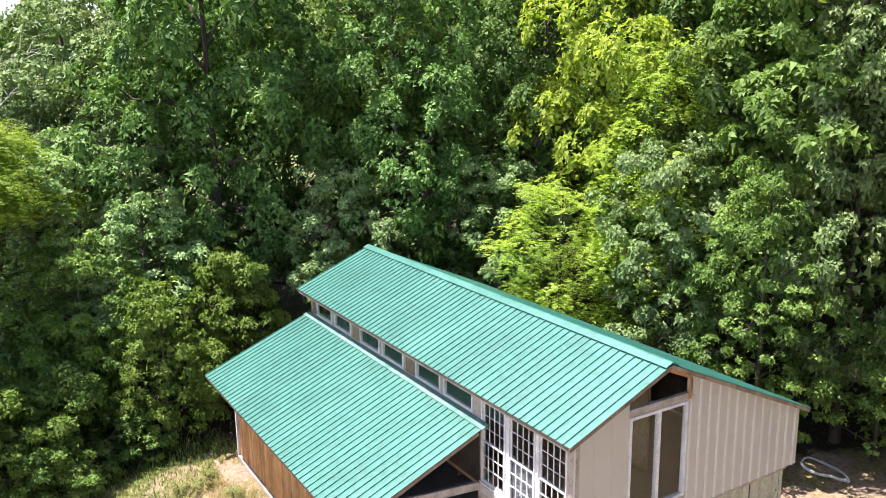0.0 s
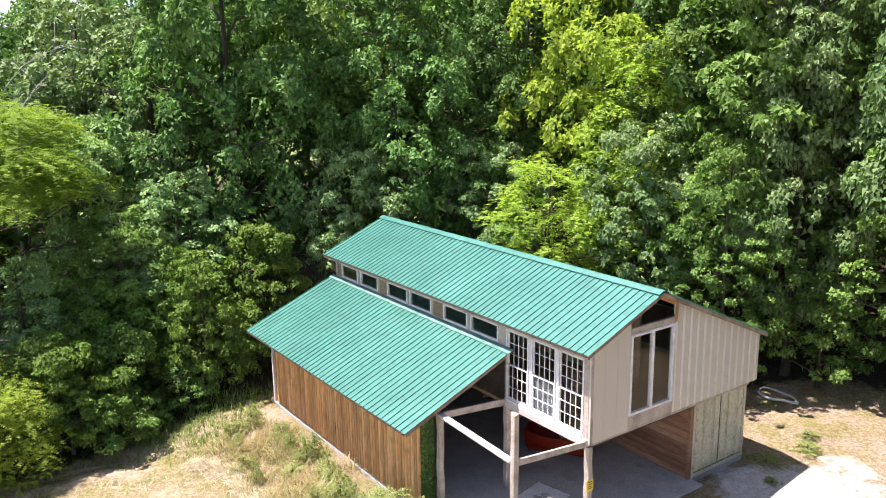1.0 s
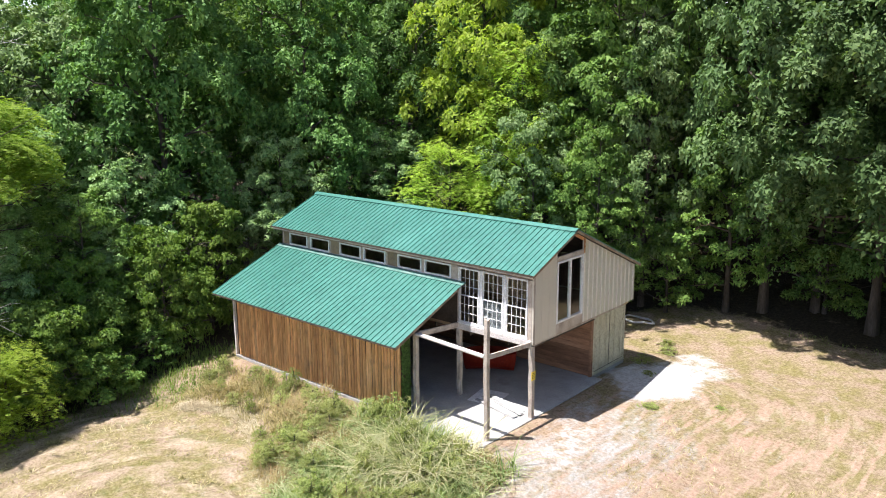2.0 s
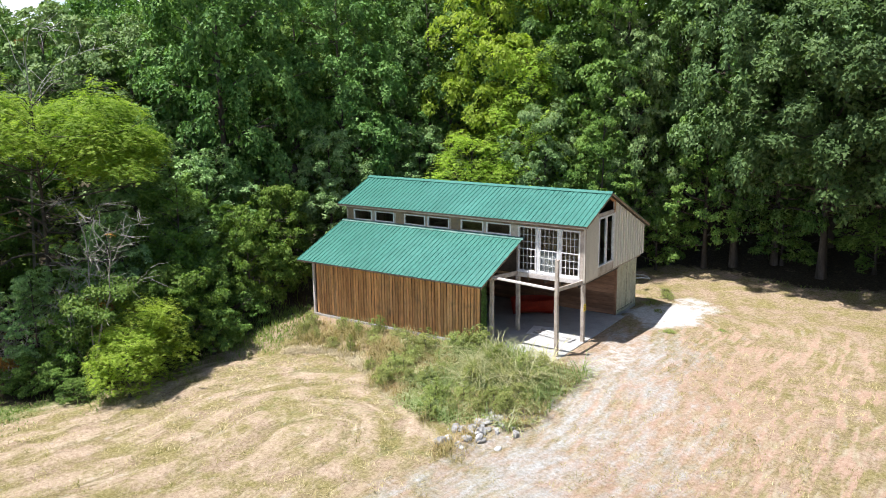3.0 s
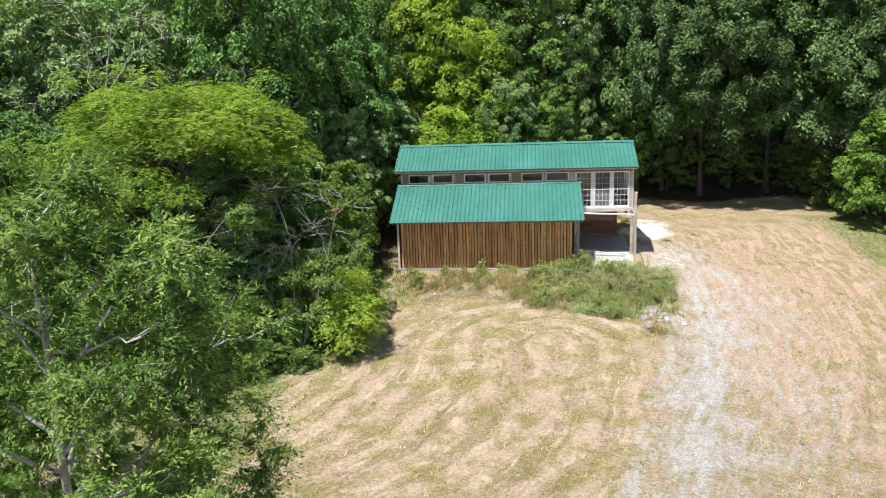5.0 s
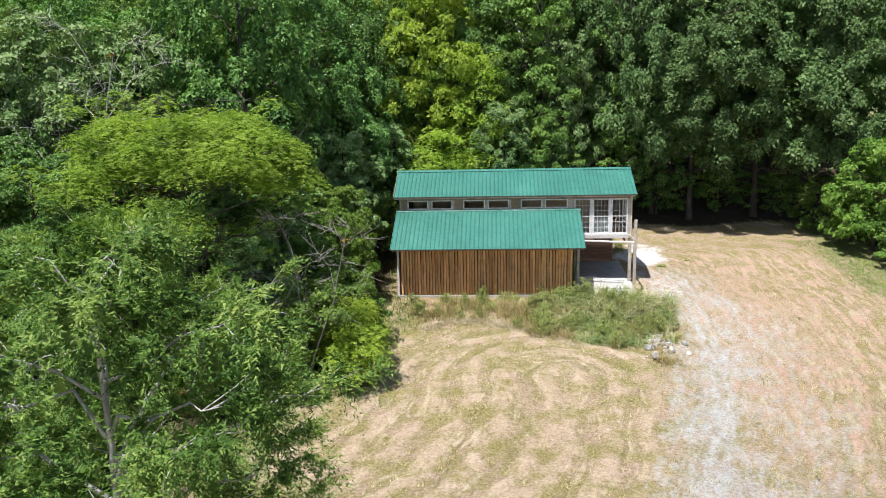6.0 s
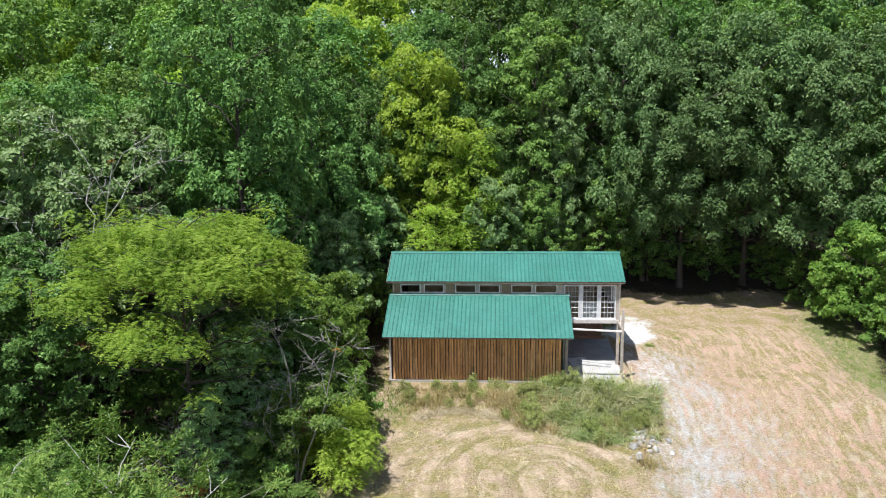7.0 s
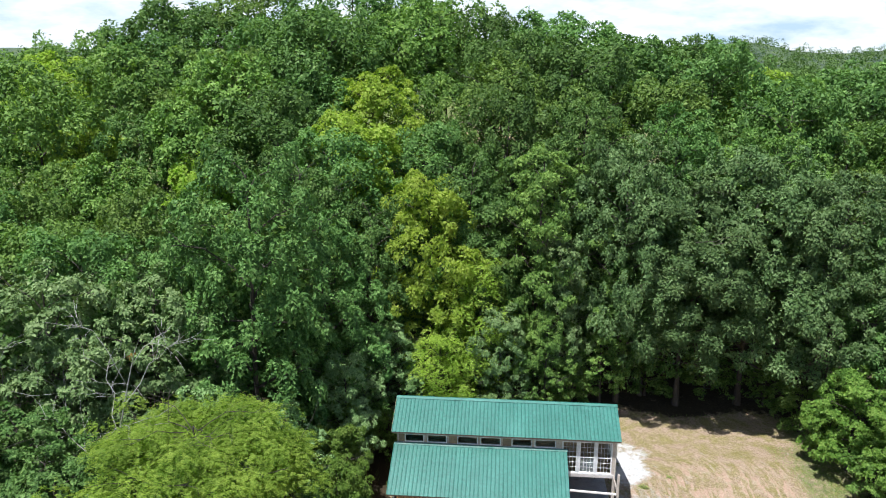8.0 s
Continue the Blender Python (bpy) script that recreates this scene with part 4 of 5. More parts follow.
def leaf_mesh(name, centre, axis, normal, length, width, mat):
    """Pointed leaf blades, one triangle each."""
    axis = unit(axis)
    side = unit(np.cross(normal, axis))
    L, W = np.asarray(length)[:, None], np.asarray(width)[:, None]
    back = centre - axis * L * 0.42
    v = np.stack([back + side * W * 0.55, centre + axis * L * 0.58, back - side * W * 0.55], 1)
    return mesh_np(name, v.reshape(-1, 3), np.arange(3 * len(centre)).reshape(-1, 3), mat)


def skeleton_of(r, H, R, base, limbs, lean=0.03, flat=0.0, twigs=5, steep=1.0):
    """Trunk and limbs of a tree as tubes, and the places and headings of its twig ends."""
    n = 9
    f = np.linspace(0, 0.94, n)
    drift = np.cumsum(r.normal(0, lean * H / n * 1.2, (n, 2)), axis=0) * f[:, None]
    trunk = np.c_[drift, f * H]
    r0 = 0.010 * H + 0.05
    tubes = [(trunk, r0 * (1 - 0.88 * f) * np.r_[1.5, np.ones(n - 1)])]
    tips, heads = [trunk[-1]], [np.array([0, 0, 1.0])]
    az = r.uniform(0, 6.28)
    for k in range(limbs):
        t = (k + r.uniform(0.1, 0.9)) / limbs
        fr = base + (0.95 - base) * t
        az += 2.399 + r.normal(0, 0.35)
        start = np.array([np.interp(fr, f, trunk[:, i]) for i in range(3)])
        if flat:
            reach = R * (0.55 + 0.45 * math.sin(math.pi * min(1, 0.25 + 0.6 * t))) * r.uniform(0.75, 1.12)
        else:
            reach = R * math.sin(math.pi * (0.16 + 0.76 * t)) ** 0.75 * r.uniform(0.7, 1.15)
        rise = steep * (0.15 + 0.95 * t) * reach * r.uniform(0.55, 1.0) * (1 - 0.4 * flat)
        out = np.array([math.cos(az), math.sin(az), 0.0])
        s = np.linspace(0, 1, 6)[:, None]
        pts = start + out * reach * s + np.array([0, 0, 1.0]) * rise * (s ** 0.8 - 0.25 * s ** 2.5)
        pts[1:] += r.normal(0, 0.045 * reach, (5, 3))
        pts[:, 2] = np.minimum(pts[:, 2], H * 0.985)
        rad = max(0.018, r0 * (1 - 0.8 * fr) * 0.55)
        tubes.append((pts, rad * (1 - 0.85 * s[:, 0])))
        tips.append(pts[-1]), heads.append(unit(pts[-1] - pts[-2]))
        for j in range(twigs):
            w = r.uniform(0.25, 0.95)
            p = np.array([np.interp(w, s[:, 0], pts[:, i]) for i in range(3)])
            turn = az + r.choice((-1, 1)) * r.uniform(0.4, 1.3)
            ln = reach * r.uniform(0.22, 0.48)
            q = p + np.array([math.cos(turn), math.sin(turn), r.uniform(-0.1, 0.75)]) * ln
            q[2] = min(q[2], H)
            m = (p + q) / 2 + r.normal(0, 0.06 * ln, 3)
            tubes.append((np.array([p, m, q]), np.array([rad * 0.35, rad * 0.24, rad * 0.08])))
            tips += [q, m]
            heads += [unit(q - m), unit(q - p)]
    return tubes, np.array(tips), np.array(heads), trunk


def feathers(r, centre, rad, leaf, mat):
    """Feather-shaped leaves: pairs of leaflets along an arching stalk."""
    N, up = len(centre), np.array([0, 0, 1.0])
    pairs, ln = 4, leaf * r.uniform(0.75, 1.25, N)
    axis = unit(rad * 1.0 + up * 0.15 + r.normal(0, 0.35, (N, 3)))
    cs, ax, nr, ll = [], [], [], []
    side = unit(np.cross(up, axis))
    for k in range(pairs):
        t = (k + 0.7) / pairs
        at = centre + axis * (ln * t)[:, None] - up * (ln * 0.45 * t * t)[:, None]
        for sgn in (-1, 1):
            d = unit(side * sgn + axis * 0.45 - up * 0.25)
            w = ln * 0.36 * (1.1 - 0.5 * abs(t - 0.45))
            cs.append(at + d * (w * 0.5)[:, None]), ax.append(d), ll.append(w)
            nr.append(unit(up * 0.8 + rad * 0.25 + axis * 0.2 * t + r.normal(0, 0.35, (N, 3))))
    L = np.concatenate(ll)
    return leaf_mesh("crown", np.concatenate(cs), np.concatenate(ax), np.concatenate(nr), L, L * 0.42, mat)


def foliage(r, tips, heads, clumps, each, size, leaf, mat, compound=False, spread_z=0.55, droop=0.3, narrow=1.0, inner=None, layer=0.6):
    """Clumps of leaves round the twig ends: plumes of feathered leaves, or shoots with leaves along both sides."""
    pick = r.permutation(np.arange(clumps) % len(tips))
    c = tips[pick] + r.normal(0, 0.2 * size, (clumps, 3)) * np.array([1, 1, 0.7])
    scale = size * r.uniform(0.6, 1.3, clumps)
    up = np.array([0, 0, 1.0])
    if compound:
        per = np.maximum(3, (each * (scale / size) ** 2).astype(int))
        own = np.repeat(np.arange(clumps), per)
        N = len(own)
        ang, rho = r.uniform(0, 2 * math.pi, N), np.sqrt(r.uniform(0, 1, N))
        rad = np.stack([np.cos(ang), np.sin(ang), np.zeros(N)], 1)
        dome = np.sqrt(np.clip(1 - rho ** 2, 0, 1))
        off = rad * (rho * scale[own])[:, None]
        off[:, 2] += (spread_z * (dome - 0.6) + r.normal(0, 0.13, N) - droop * 0.5 * rho ** 2) * scale[own]
        return feathers(r, c[own] + off + heads[pick][own] * np.array([1, 1, 0.3]) * (0.25 * scale[own])[:, None], rad, leaf, mat)
    if droop < 0.5:
        # rosettes of leaves over the outer half of rounded tufts
        per = np.maximum(4, (each * (scale / size) ** 2).astype(int))
        own = np.repeat(np.arange(clumps), per)
        N = len(own)
        pole = unit(heads[pick] * 0.8 + up * 0.35)[own]
        ball = unit(r.normal(0, 0.62, (N, 3)) + pole * 0.8)
        centre = c[own] + ball * (scale[own] * (0.62 + 0.42 * np.sqrt(r.uniform(0, 1, N))))[:, None] * np.array([1, 1, layer])
        flow = ball - pole * np.sum(ball * pole, 1, keepdims=True)
        normal = unit(ball * 0.55 + up * (0.28 + 0.35 * max(0, 1 - layer)) + r.normal(0, 0.27, (N, 3)))
        axis = unit(flow * 0.9 - up * 0.3 + r.normal(0, 0.4, (N, 3)))
        L = leaf * r.uniform(0.7, 1.3, N)
        W = L * r.uniform(0.6, 0.85, N) * narrow
    else:
        # long drooping shoots with small leaves along both sides
        along = 16
        shoots = np.maximum(3, (each / along * (scale / size) ** 1.6 + r.uniform(0, 1, clumps)).astype(int))
        own = np.repeat(np.arange(clumps), shoots)
        S = len(own)
        head = heads[pick][own]
        way = unit(head * 0.75 + up * 0.15 + r.normal(0, 0.62, (S, 3)))
        reach = scale[own] * r.uniform(0.75, 1.5, S)
        start = c[own] - way * (0.3 * reach)[:, None]
        side = unit(np.cross(way, up + r.normal(0, 0.25, (S, 3))))
        sh = np.repeat(np.arange(S), along)
        N = len(sh)
        t = (np.tile(np.arange(along), S) + r.uniform(0.2, 0.8, N)) / along
        sgn = np.where(np.tile(np.arange(along), S) % 2 == 0, 1.0, -1.0)
        at = start[sh] + way[sh] * (reach[sh] * t)[:, None] - up * (droop * 0.55 * reach[sh] * t * t)[:, None]
        axis = unit(way[sh] * (0.35 + 0.5 * t)[:, None] + side[sh] * (sgn * (1.05 - 0.6 * t))[:, None] - up * 0.28 + r.normal(0, 0.25, (N, 3)))
        normal = unit(up * 0.55 + head[sh] * 0.5 + r.normal(0, 0.3, (N, 3)))
        L = leaf * r.uniform(0.7, 1.25, N) * (1.08 - 0.35 * t)
        W = L * r.uniform(0.55, 0.8, N) * narrow
        centre = at + axis * (L * 0.42)[:, None]
    if inner is not None:
        # shaded leaves further in
        k = len(inner)
        centre, axis = np.concatenate([centre, inner]), np.concatenate([axis, unit(r.normal(0, 1, (k, 3)))])
        normal = np.concatenate([normal, unit(up + r.normal(0, 0.6, (k, 3)))])
        big = leaf * r.uniform(1.4, 2.2, k)
        L, W = np.concatenate([L, big]), np.concatenate([W, big * 0.85])
    return leaf_mesh("crown", centre, axis, normal, L, W, mat)


def envelope(r, H, R, base, n, flat):
    """Places over the upper outside of a crown made of uneven lobes, their outward headings, and places inside the lobes."""
    lobes = 30 if flat else max(9, min(30, n // 8))
    k = np.arange(lobes)
    az = k * 2.399 + r.normal(0, 0.35, lobes)
    if flat:
        rho = np.sqrt((k + 0.5) / lobes)
        at = np.stack([np.cos(az) * rho * R * 0.84, np.sin(az) * rho * R * 0.84, H * (0.62 + 0.3 * np.sqrt(1 - (0.93 * rho) ** 2)) - H * r.uniform(0, 0.09, lobes)], 1)
        size = R * r.uniform(0.2, 0.34, lobes)
        squash = 0.5
    else:
        t = (k + r.uniform(0.1, 0.9, lobes)) / lobes
        wide = np.sin(math.pi * (0.2 + 0.72 * t)) ** 0.75
        rad = R * wide * r.uniform(0.4, 0.74, lobes)
        size = R * (0.2 + 0.19 * wide) * r.uniform(0.75, 1.25, lobes)
        z = H * (base + (1 - base) * (0.05 + 0.9 * t)) - 0.5 * size * t
        at = np.stack([np.cos(az) * rad, np.sin(az) * rad, z], 1)
        squash = 0.95
    share = size ** 2 / np.sum(size ** 2)
    m = 3 * n
    own = r.choice(lobes, m, p=share)
    out = np.stack([np.cos(az), np.sin(az), np.zeros(lobes)], 1)[own]
    d = unit(r.normal(0, 1, (m, 3)) + 0.5 * out + np.array([0, 0, 0.7]))
    d[:, 2] = np.where(d[:, 2] < -0.25, -0.4 * d[:, 2], d[:, 2])
    stretch = np.array([1, 1, squash])
    shell = at[own] + d * (size[own] * r.uniform(0.85, 1.05, m))[:, None] * stretch
    # leave out what would be buried in a neighbouring lobe
    near = np.linalg.norm((shell[:, None] - at[None]) / stretch, axis=2) / size[None]
    near[np.arange(m), own] = 9
    keep = np.argsort(np.where(np.min(near, 1) > 0.8, 0, 1), kind="stable")[:n]
    shell, d = shell[keep], d[keep]
    deep = r.choice(lobes, int(n * 1.2))
    core = at[deep] * np.array([0.86, 0.86, 1]) + unit(r.normal(0, 1, (len(deep), 3))) * (size[deep] * r.uniform(0.1, 0.75, len(deep)))[:, None]
    return shell, d, core


KINDS = {}


def tree_kind(key, seed, H, R, base, limbs, clumps, each, size, leaf, mat, bark=None, compound=False, flat=0.0, twigs=5, droop=0.3, narrow=1.0, outer=0.8, layer=0.6):
    r = np.random.RandomState(seed)
    tubes, tips, heads, _ = skeleton_of(r, H, R, base, limbs, flat=flat, twigs=twigs)
    wood = tubes_mesh("trunk", tubes, bark or M_BARK, 5 if clumps > 125 else 4)
    shell, away, core = envelope(r, H, R, base, int(clumps * outer), flat)
    keep = r.permutation(len(tips))[: clumps - len(shell)]
    tips, heads = np.concatenate([shell, tips[keep]]), np.concatenate([away, heads[keep]])
    KINDS.setdefault(key, []).append((H, R, wood, foliage(r, tips, heads, clumps, each, size, leaf, mat, compound, droop=droop, narrow=narrow, inner=core, layer=layer)))


for s in range(3):
    tree_kind("oak", 10 + s, 18, 5.0, 0.10, 22, 400, 105, 0.6, 0.195, L_OAK, twigs=3, layer=0.95)
for s in range(2):
    tree_kind("dark", 14 + s, 18, 5.0, 0.10, 22, 400, 105, 0.6, 0.195, L_DARK, twigs=3, layer=0.95)
for s in range(3):
    tree_kind("mid", 20 + s, 14, 3.9, 0.08, 19, 330, 95, 0.52, 0.175, L_MID, twigs=3)
for s in range(2):
    tree_kind("pale", 30 + s, 10, 3.0, 0.1, 17, 270, 90, 0.42, 0.145, L_PALE)
for s in range(2):
    tree_kind("yellow", 40 + s, 10, 3.0, 0.12, 17, 300, 18, 0.5, 0.34, L_YEL, compound=True, droop=0.4)
for s in range(2):
    tree_kind("broad", 34 + s, 18, 6.4, 0.17, 24, 500, 105, 0.68, 0.215, L_DEEP, twigs=3, layer=0.95)
for s in range(2):
    tree_kind("high", 37 + s, 14, 4.6, 0.36, 18, 310, 92, 0.56, 0.19, L_DARK, twigs=3)
tree_kind("locust", 50, 12.5, 5.4, 0.36, 30, 600, 36, 0.7, 0.32, L_LOC, compound=True, flat=0.7, droop=0.55, outer=0.96)
for s in range(2):
    tree_kind("feathery", 60 + s, 12, 4.4, 0.16, 30, 760, 250, 0.78, 0.125, L_FEATHER, bark=M_PALEBARK, droop=0.75, twigs=6, narrow=0.5, outer=0.42)
for s in range(4):
    tree_kind("far_oak", 70 + s, 18, 4.8, 0.4, 12, 220, 76, 0.72, 0.235, L_OAK, twigs=3, layer=1.2)
for s in range(3):
    tree_kind("far_mid", 80 + s, 16, 4.4, 0.4, 12, 210, 76, 0.7, 0.23, L_MID, twigs=3, layer=1.2)
tree_kind("far_yellow", 90, 16, 4.0, 0.3, 12, 260, 90, 0.66, 0.21, L_YEL, twigs=3, layer=0.9)
for s in range(3):
    tree_kind("deep_oak", 130 + s, 18, 5.2, 0.58, 8, 150, 74, 0.84, 0.265, L_OAK, twigs=2, layer=1.25)
for s in range(2):
    tree_kind("deep_mid", 135 + s, 17, 4.9, 0.58, 8, 145, 74, 0.84, 0.26, L_MID, twigs=2, layer=1.25)
for s in range(2):
    tree_kind("fresh", 140 + s, 6, 2.6, 0.05, 15, 230, 80, 0.42, 0.15, L_FRESH)
for s in range(3):
    tree_kind("shrub", 95 + s, 3.4, 1.7, 0.06, 12, 130, 60, 0.32, 0.115, L_MID)
tree_kind("weed", 110, 3.0, 1.6, 0.03, 12, 110, 26, 0.3, 0.15, L_WEED, narrow=0.6)
tree_kind("yellow_shrub", 99, 4.4, 2.1, 0.08, 14, 210, 15, 0.42, 0.32, L_YEL, compound=True, droop=0.5)

LABELS = {
    "oak": ("tall broadleaf tree with dense deep green crown at wood edge", "tree", "woodland trees"),
    "fresh": ("bushy young tree with bright fresh green leaves", "tree", "edge bushes"),
    "dark": ("tall broadleaf tree with very dark green crown beside the barn", "tree", "woodland trees"),
    "mid": ("broadleaf tree with fresh mid-green crown at the wood edge", "tree", "woodland trees"),
    "broad": ("tall broadleaf tree with wide overhanging deep green crown", "tree", "woodland trees"),
    "high": ("broadleaf tree with high dark green crown and shaded trunk", "tree", "woodland trees"),
    "pale": ("slender tree with pale silvery-green leaves at the wood edge", "tree", "woodland trees"),
    "yellow": ("young tree with feathery yellow-green compound leaves", "tree", "woodland trees"),
    "locust": ("spreading flat-topped tree with feathery yellow-green leaves", "tree", ""),
    "feathery": ("tree with pale bark and drooping fine green leaves in the field", "tree", "field trees"),
    "far_oak": ("tall deep green broadleaf tree deep in the wood", "tree", "woodland trees"),
    "far_mid": ("tall mid-green broadleaf tree deep in the wood", "tree", "woodland trees"),
    "far_yellow": ("tall tree with bright yellow-green crown in the wood", "tree", "woodland trees"),
    "deep_oak": ("tall deep green broadleaf tree far back in the wood", "tree", "woodland trees"),
    "deep_mid": ("tall mid-green broadleaf tree far back in the wood", "tree", "woodland trees"),
    "shrub": ("leafy green shrub at the edge of the clearing", "shrub", "edge shrubs"),
    "weed": ("leafy pale green weed clump standing in grass", "weed", "bank weeds"),
    "yellow_shrub": ("low bush with feathery yellow-green leaves beside the field", "shrub", "edge shrubs"),
}
PLANTED = []


def plant(key, x, y, height, radius=None, which=None, sink=0.05):
    """A tree of a kind, with its foot on the ground."""
    tr = random.Random(round(x * 100) * 7919 + round(y * 100))
    i = tr.randrange(len(KINDS[key])) if which is None else which % len(KINDS[key])
    H, R, wood, crown = KINDS[key][i]
    label, cat, group = LABELS[key]
    ob = new(cat)
    ob.empty_display_size = 0.5
    tagged(ob, label, cat, group)
    k = height / H
    kr = (radius / R) if radius else k * tr.uniform(0.92, 1.1)
    ob.matrix_basis = Matrix.Translation((x, y, land1(x, y) - sink)) @ Matrix.Rotation(tr.uniform(0, 6.283), 4, "Z") @ Matrix.Diagonal((kr, kr, k, 1))
    a, b = new("trunk", wood), new("crown", crown)
    a.parent = b.parent = ob
    PLANTED.append((x, y))
    return ob


# edge of the wood behind the barn
for row in (
    ("yellow", -11.2, 8.9, 8.2, 2.4), ("far_yellow", -12.2, 13.2, 17.8, 3.9), ("far_yellow", -19.6, 22.6, 19.0, 5.0), ("far_yellow", -45.0, 27.0, 17.0, 4.6), ("mid", -3.7, 10.4, 9.2, 2.1), ("pale", -7.0, 10.0, 9.8, 2.3), ("yellow", -8.4, 11.2, 12.6, 2.4), ("mid", 0.8, 14.6, 11.0, 2.9),
    ("pale", -14.8, 9.0, 8.5, 2.6), ("mid", -8.2, 12.8, 13.0, 3.0), ("pale", -2.8, 13.2, 13.8, 2.7), ("oak", 4.2, 16.4, 15.0, 3.6),
    ("dark", -21.4, -0.4, 21.8, 4.9), ("dark", -18.6, 6.4, 17.0, 4.0), ("oak", -9.6, 15.6, 19.0, 4.8), ("mid", -11.6, 15.6, 16.4, 3.6),
    ("mid", -4.4, 15.0, 20.0, 4.6), ("broad", 2.2, 15.4, 20.0, 5.4), ("broad", 6.8, 15.4, 17.5, 6.2), ("broad", 11.6, 15.8, 19.5, 6.4), ("broad", 17.0, 13.6, 18.5, 5.8),
    ("oak", 21.0, 10.5, 17.5, 4.8), ("mid", -22.6, 6.5, 17.0, 4.4), ("oak", -0.6, 20.0, 22.0, 5.0), ("far_oak", -7.2, 24.0, 20.5, 5.0), ("deep_oak", -6.8, 37.0, 20.0, 5.0), ("oak", 6.4, 19.6, 21.5, 5.0), ("mid", 13.8, 19.8, 20.5, 4.6),
    ("dark", -16.6, 12.6, 16.5, 4.0), ("oak", -21.8, 12.4, 19.5, 4.8), ("oak", -26.6, 2.6, 16.0, 4.6),
    # left of the barn
    ("pale", -18.8, -3.9, 8.2, 2.6), ("fresh", -16.4, -1.6, 5.8, 2.0), ("mid", -18.2, -6.3, 7.8, 2.3), ("pale", -29.6, -4.6, 13.4, 3.0), ("locust", -20.8, -11.4, 12.9, 5.1), ("high", -27.0, -12.8, 10.6, 3.5), ("high", -30.6, -9.2, 11.0, 4.0), ("high", -32.0, -13.4, 11.6, 4.2),
    ("pale", -26.4, -2.4, 15.0, 4.0), ("pale", -31.4, -4.4, 16.0, 4.6), ("high", -36.0, -11.0, 14.0, 5.0), ("pale", -22.4, -5.6, 10.5, 3.0), ("high", -37.0, -16.4, 11.5, 5.0),
    # right of the clearing
    ("fresh", 16.6, 7.2, 7.0, 3.0), ("fresh", 18.6, 3.8, 6.2, 2.9), ("fresh", 20.4, 0.2, 7.0, 3.0), ("mid", 23.0, -4.0, 8.0, 3.2),
    # in the field, near the path
    ("feathery", -13.7, -33.2, 11.9, 3.9), ("feathery", -20.8, -24.8, 8.4, 3.7), ("feathery", -20.2, -33.4, 10.0, 4.0), ("feathery", -34.4, -25.4, 10.0, 4.2),
):
    plant(*row)
for row in (
    ("yellow_shrub", -14.1, -11.3, 3.5, 1.6), ("yellow_shrub", -13.3, -12.9, 2.9, 1.3), ("shrub", -15.4, -7.6, 4.0, 1.9), ("shrub", -16.6, -11.0, 3.0, 1.5),
    ("shrub", -19.2, -14.3, 1.0, 0.8), ("shrub", -23.6, -14.6, 1.2, 0.9), ("shrub", -28.2, -15.8, 0.9, 0.8), ("shrub", -21.6, -14.4, 1.5, 0.9), ("shrub", -18.0, -13.9, 1.9, 1.1), ("shrub", -16.6, -13.7, 1.5, 0.9), ("shrub", -15.3, -13.9, 0.9, 0.7),
    ("shrub", -17.4, -12.2, 3.2, 1.7), ("shrub", -15.2, -9.6, 4.2, 1.8), ("shrub", -13.9, -8.2, 2.4, 1.3), ("shrub", -36.4, -13.6, 4.4, 2.6), ("shrub", -40.6, -15.6, 4.6, 2.8), ("shrub", -34.2, -8.2, 4.8, 2.6),
    ("shrub", -33.4, -17.6, 1.8, 1.5), ("shrub", -12.0, 8.8, 3.4, 1.7), ("shrub", -8.4, 8.9, 3.6, 1.7), ("shrub", -5.0, 9.2, 3.2, 1.6), ("shrub", -1.4, 13.0, 3.6, 1.7),
    ("shrub", 4.6, 16.4, 3.4, 2.0), ("shrub", 9.2, 16.6, 3.6, 2.2), ("shrub", 13.6, 15.8, 3.4, 2.0), ("shrub", -23.8, -8.4, 4.0, 2.3), ("shrub", -20.8, -7.6, 3.4, 2.0), ("shrub", -29.8, -9.0, 5.0, 2.6),
    ("shrub", -15.2, -5.2, 2.0, 1.2), ("shrub", -17.2, -6.4, 2.6, 1.5), ("shrub", -15.4, 5.0, 4.6, 1.8), ("shrub", -17.0, 4.8, 6.5, 2.5),
    ("fresh", -14.7, -9.3, 4.2, 1.8), ("fresh", -17.0, -7.4, 5.2, 2.0), ("yellow_shrub", -16.0, -10.6, 3.8, 1.6), ("fresh", -15.8, -4.2, 5.4, 1.9), ("pale", -16.6, 2.9, 8.6, 2.3), ("pale", -18.6, -9.8, 6.6, 2.1), ("pale", -19.4, -13.0, 5.0, 1.6), ("mid", -29.0, -15.0, 4.6, 2.1), ("mid", -25.4, -13.4, 5.0, 2.0),
    ("shrub", 16.2, 9.6, 3.6, 1.9), ("shrub", 17.0, 4.0, 3.2, 1.8), ("shrub", 18.0, 0.8, 3.0, 1.7), ("shrub", 19.4, -2.8, 3.0, 1.8), ("shrub", 15.2, 12.4, 3.8, 2.0), ("shrub", 20.6, -6.4, 3.0, 1.8),
):
    plant(*row)
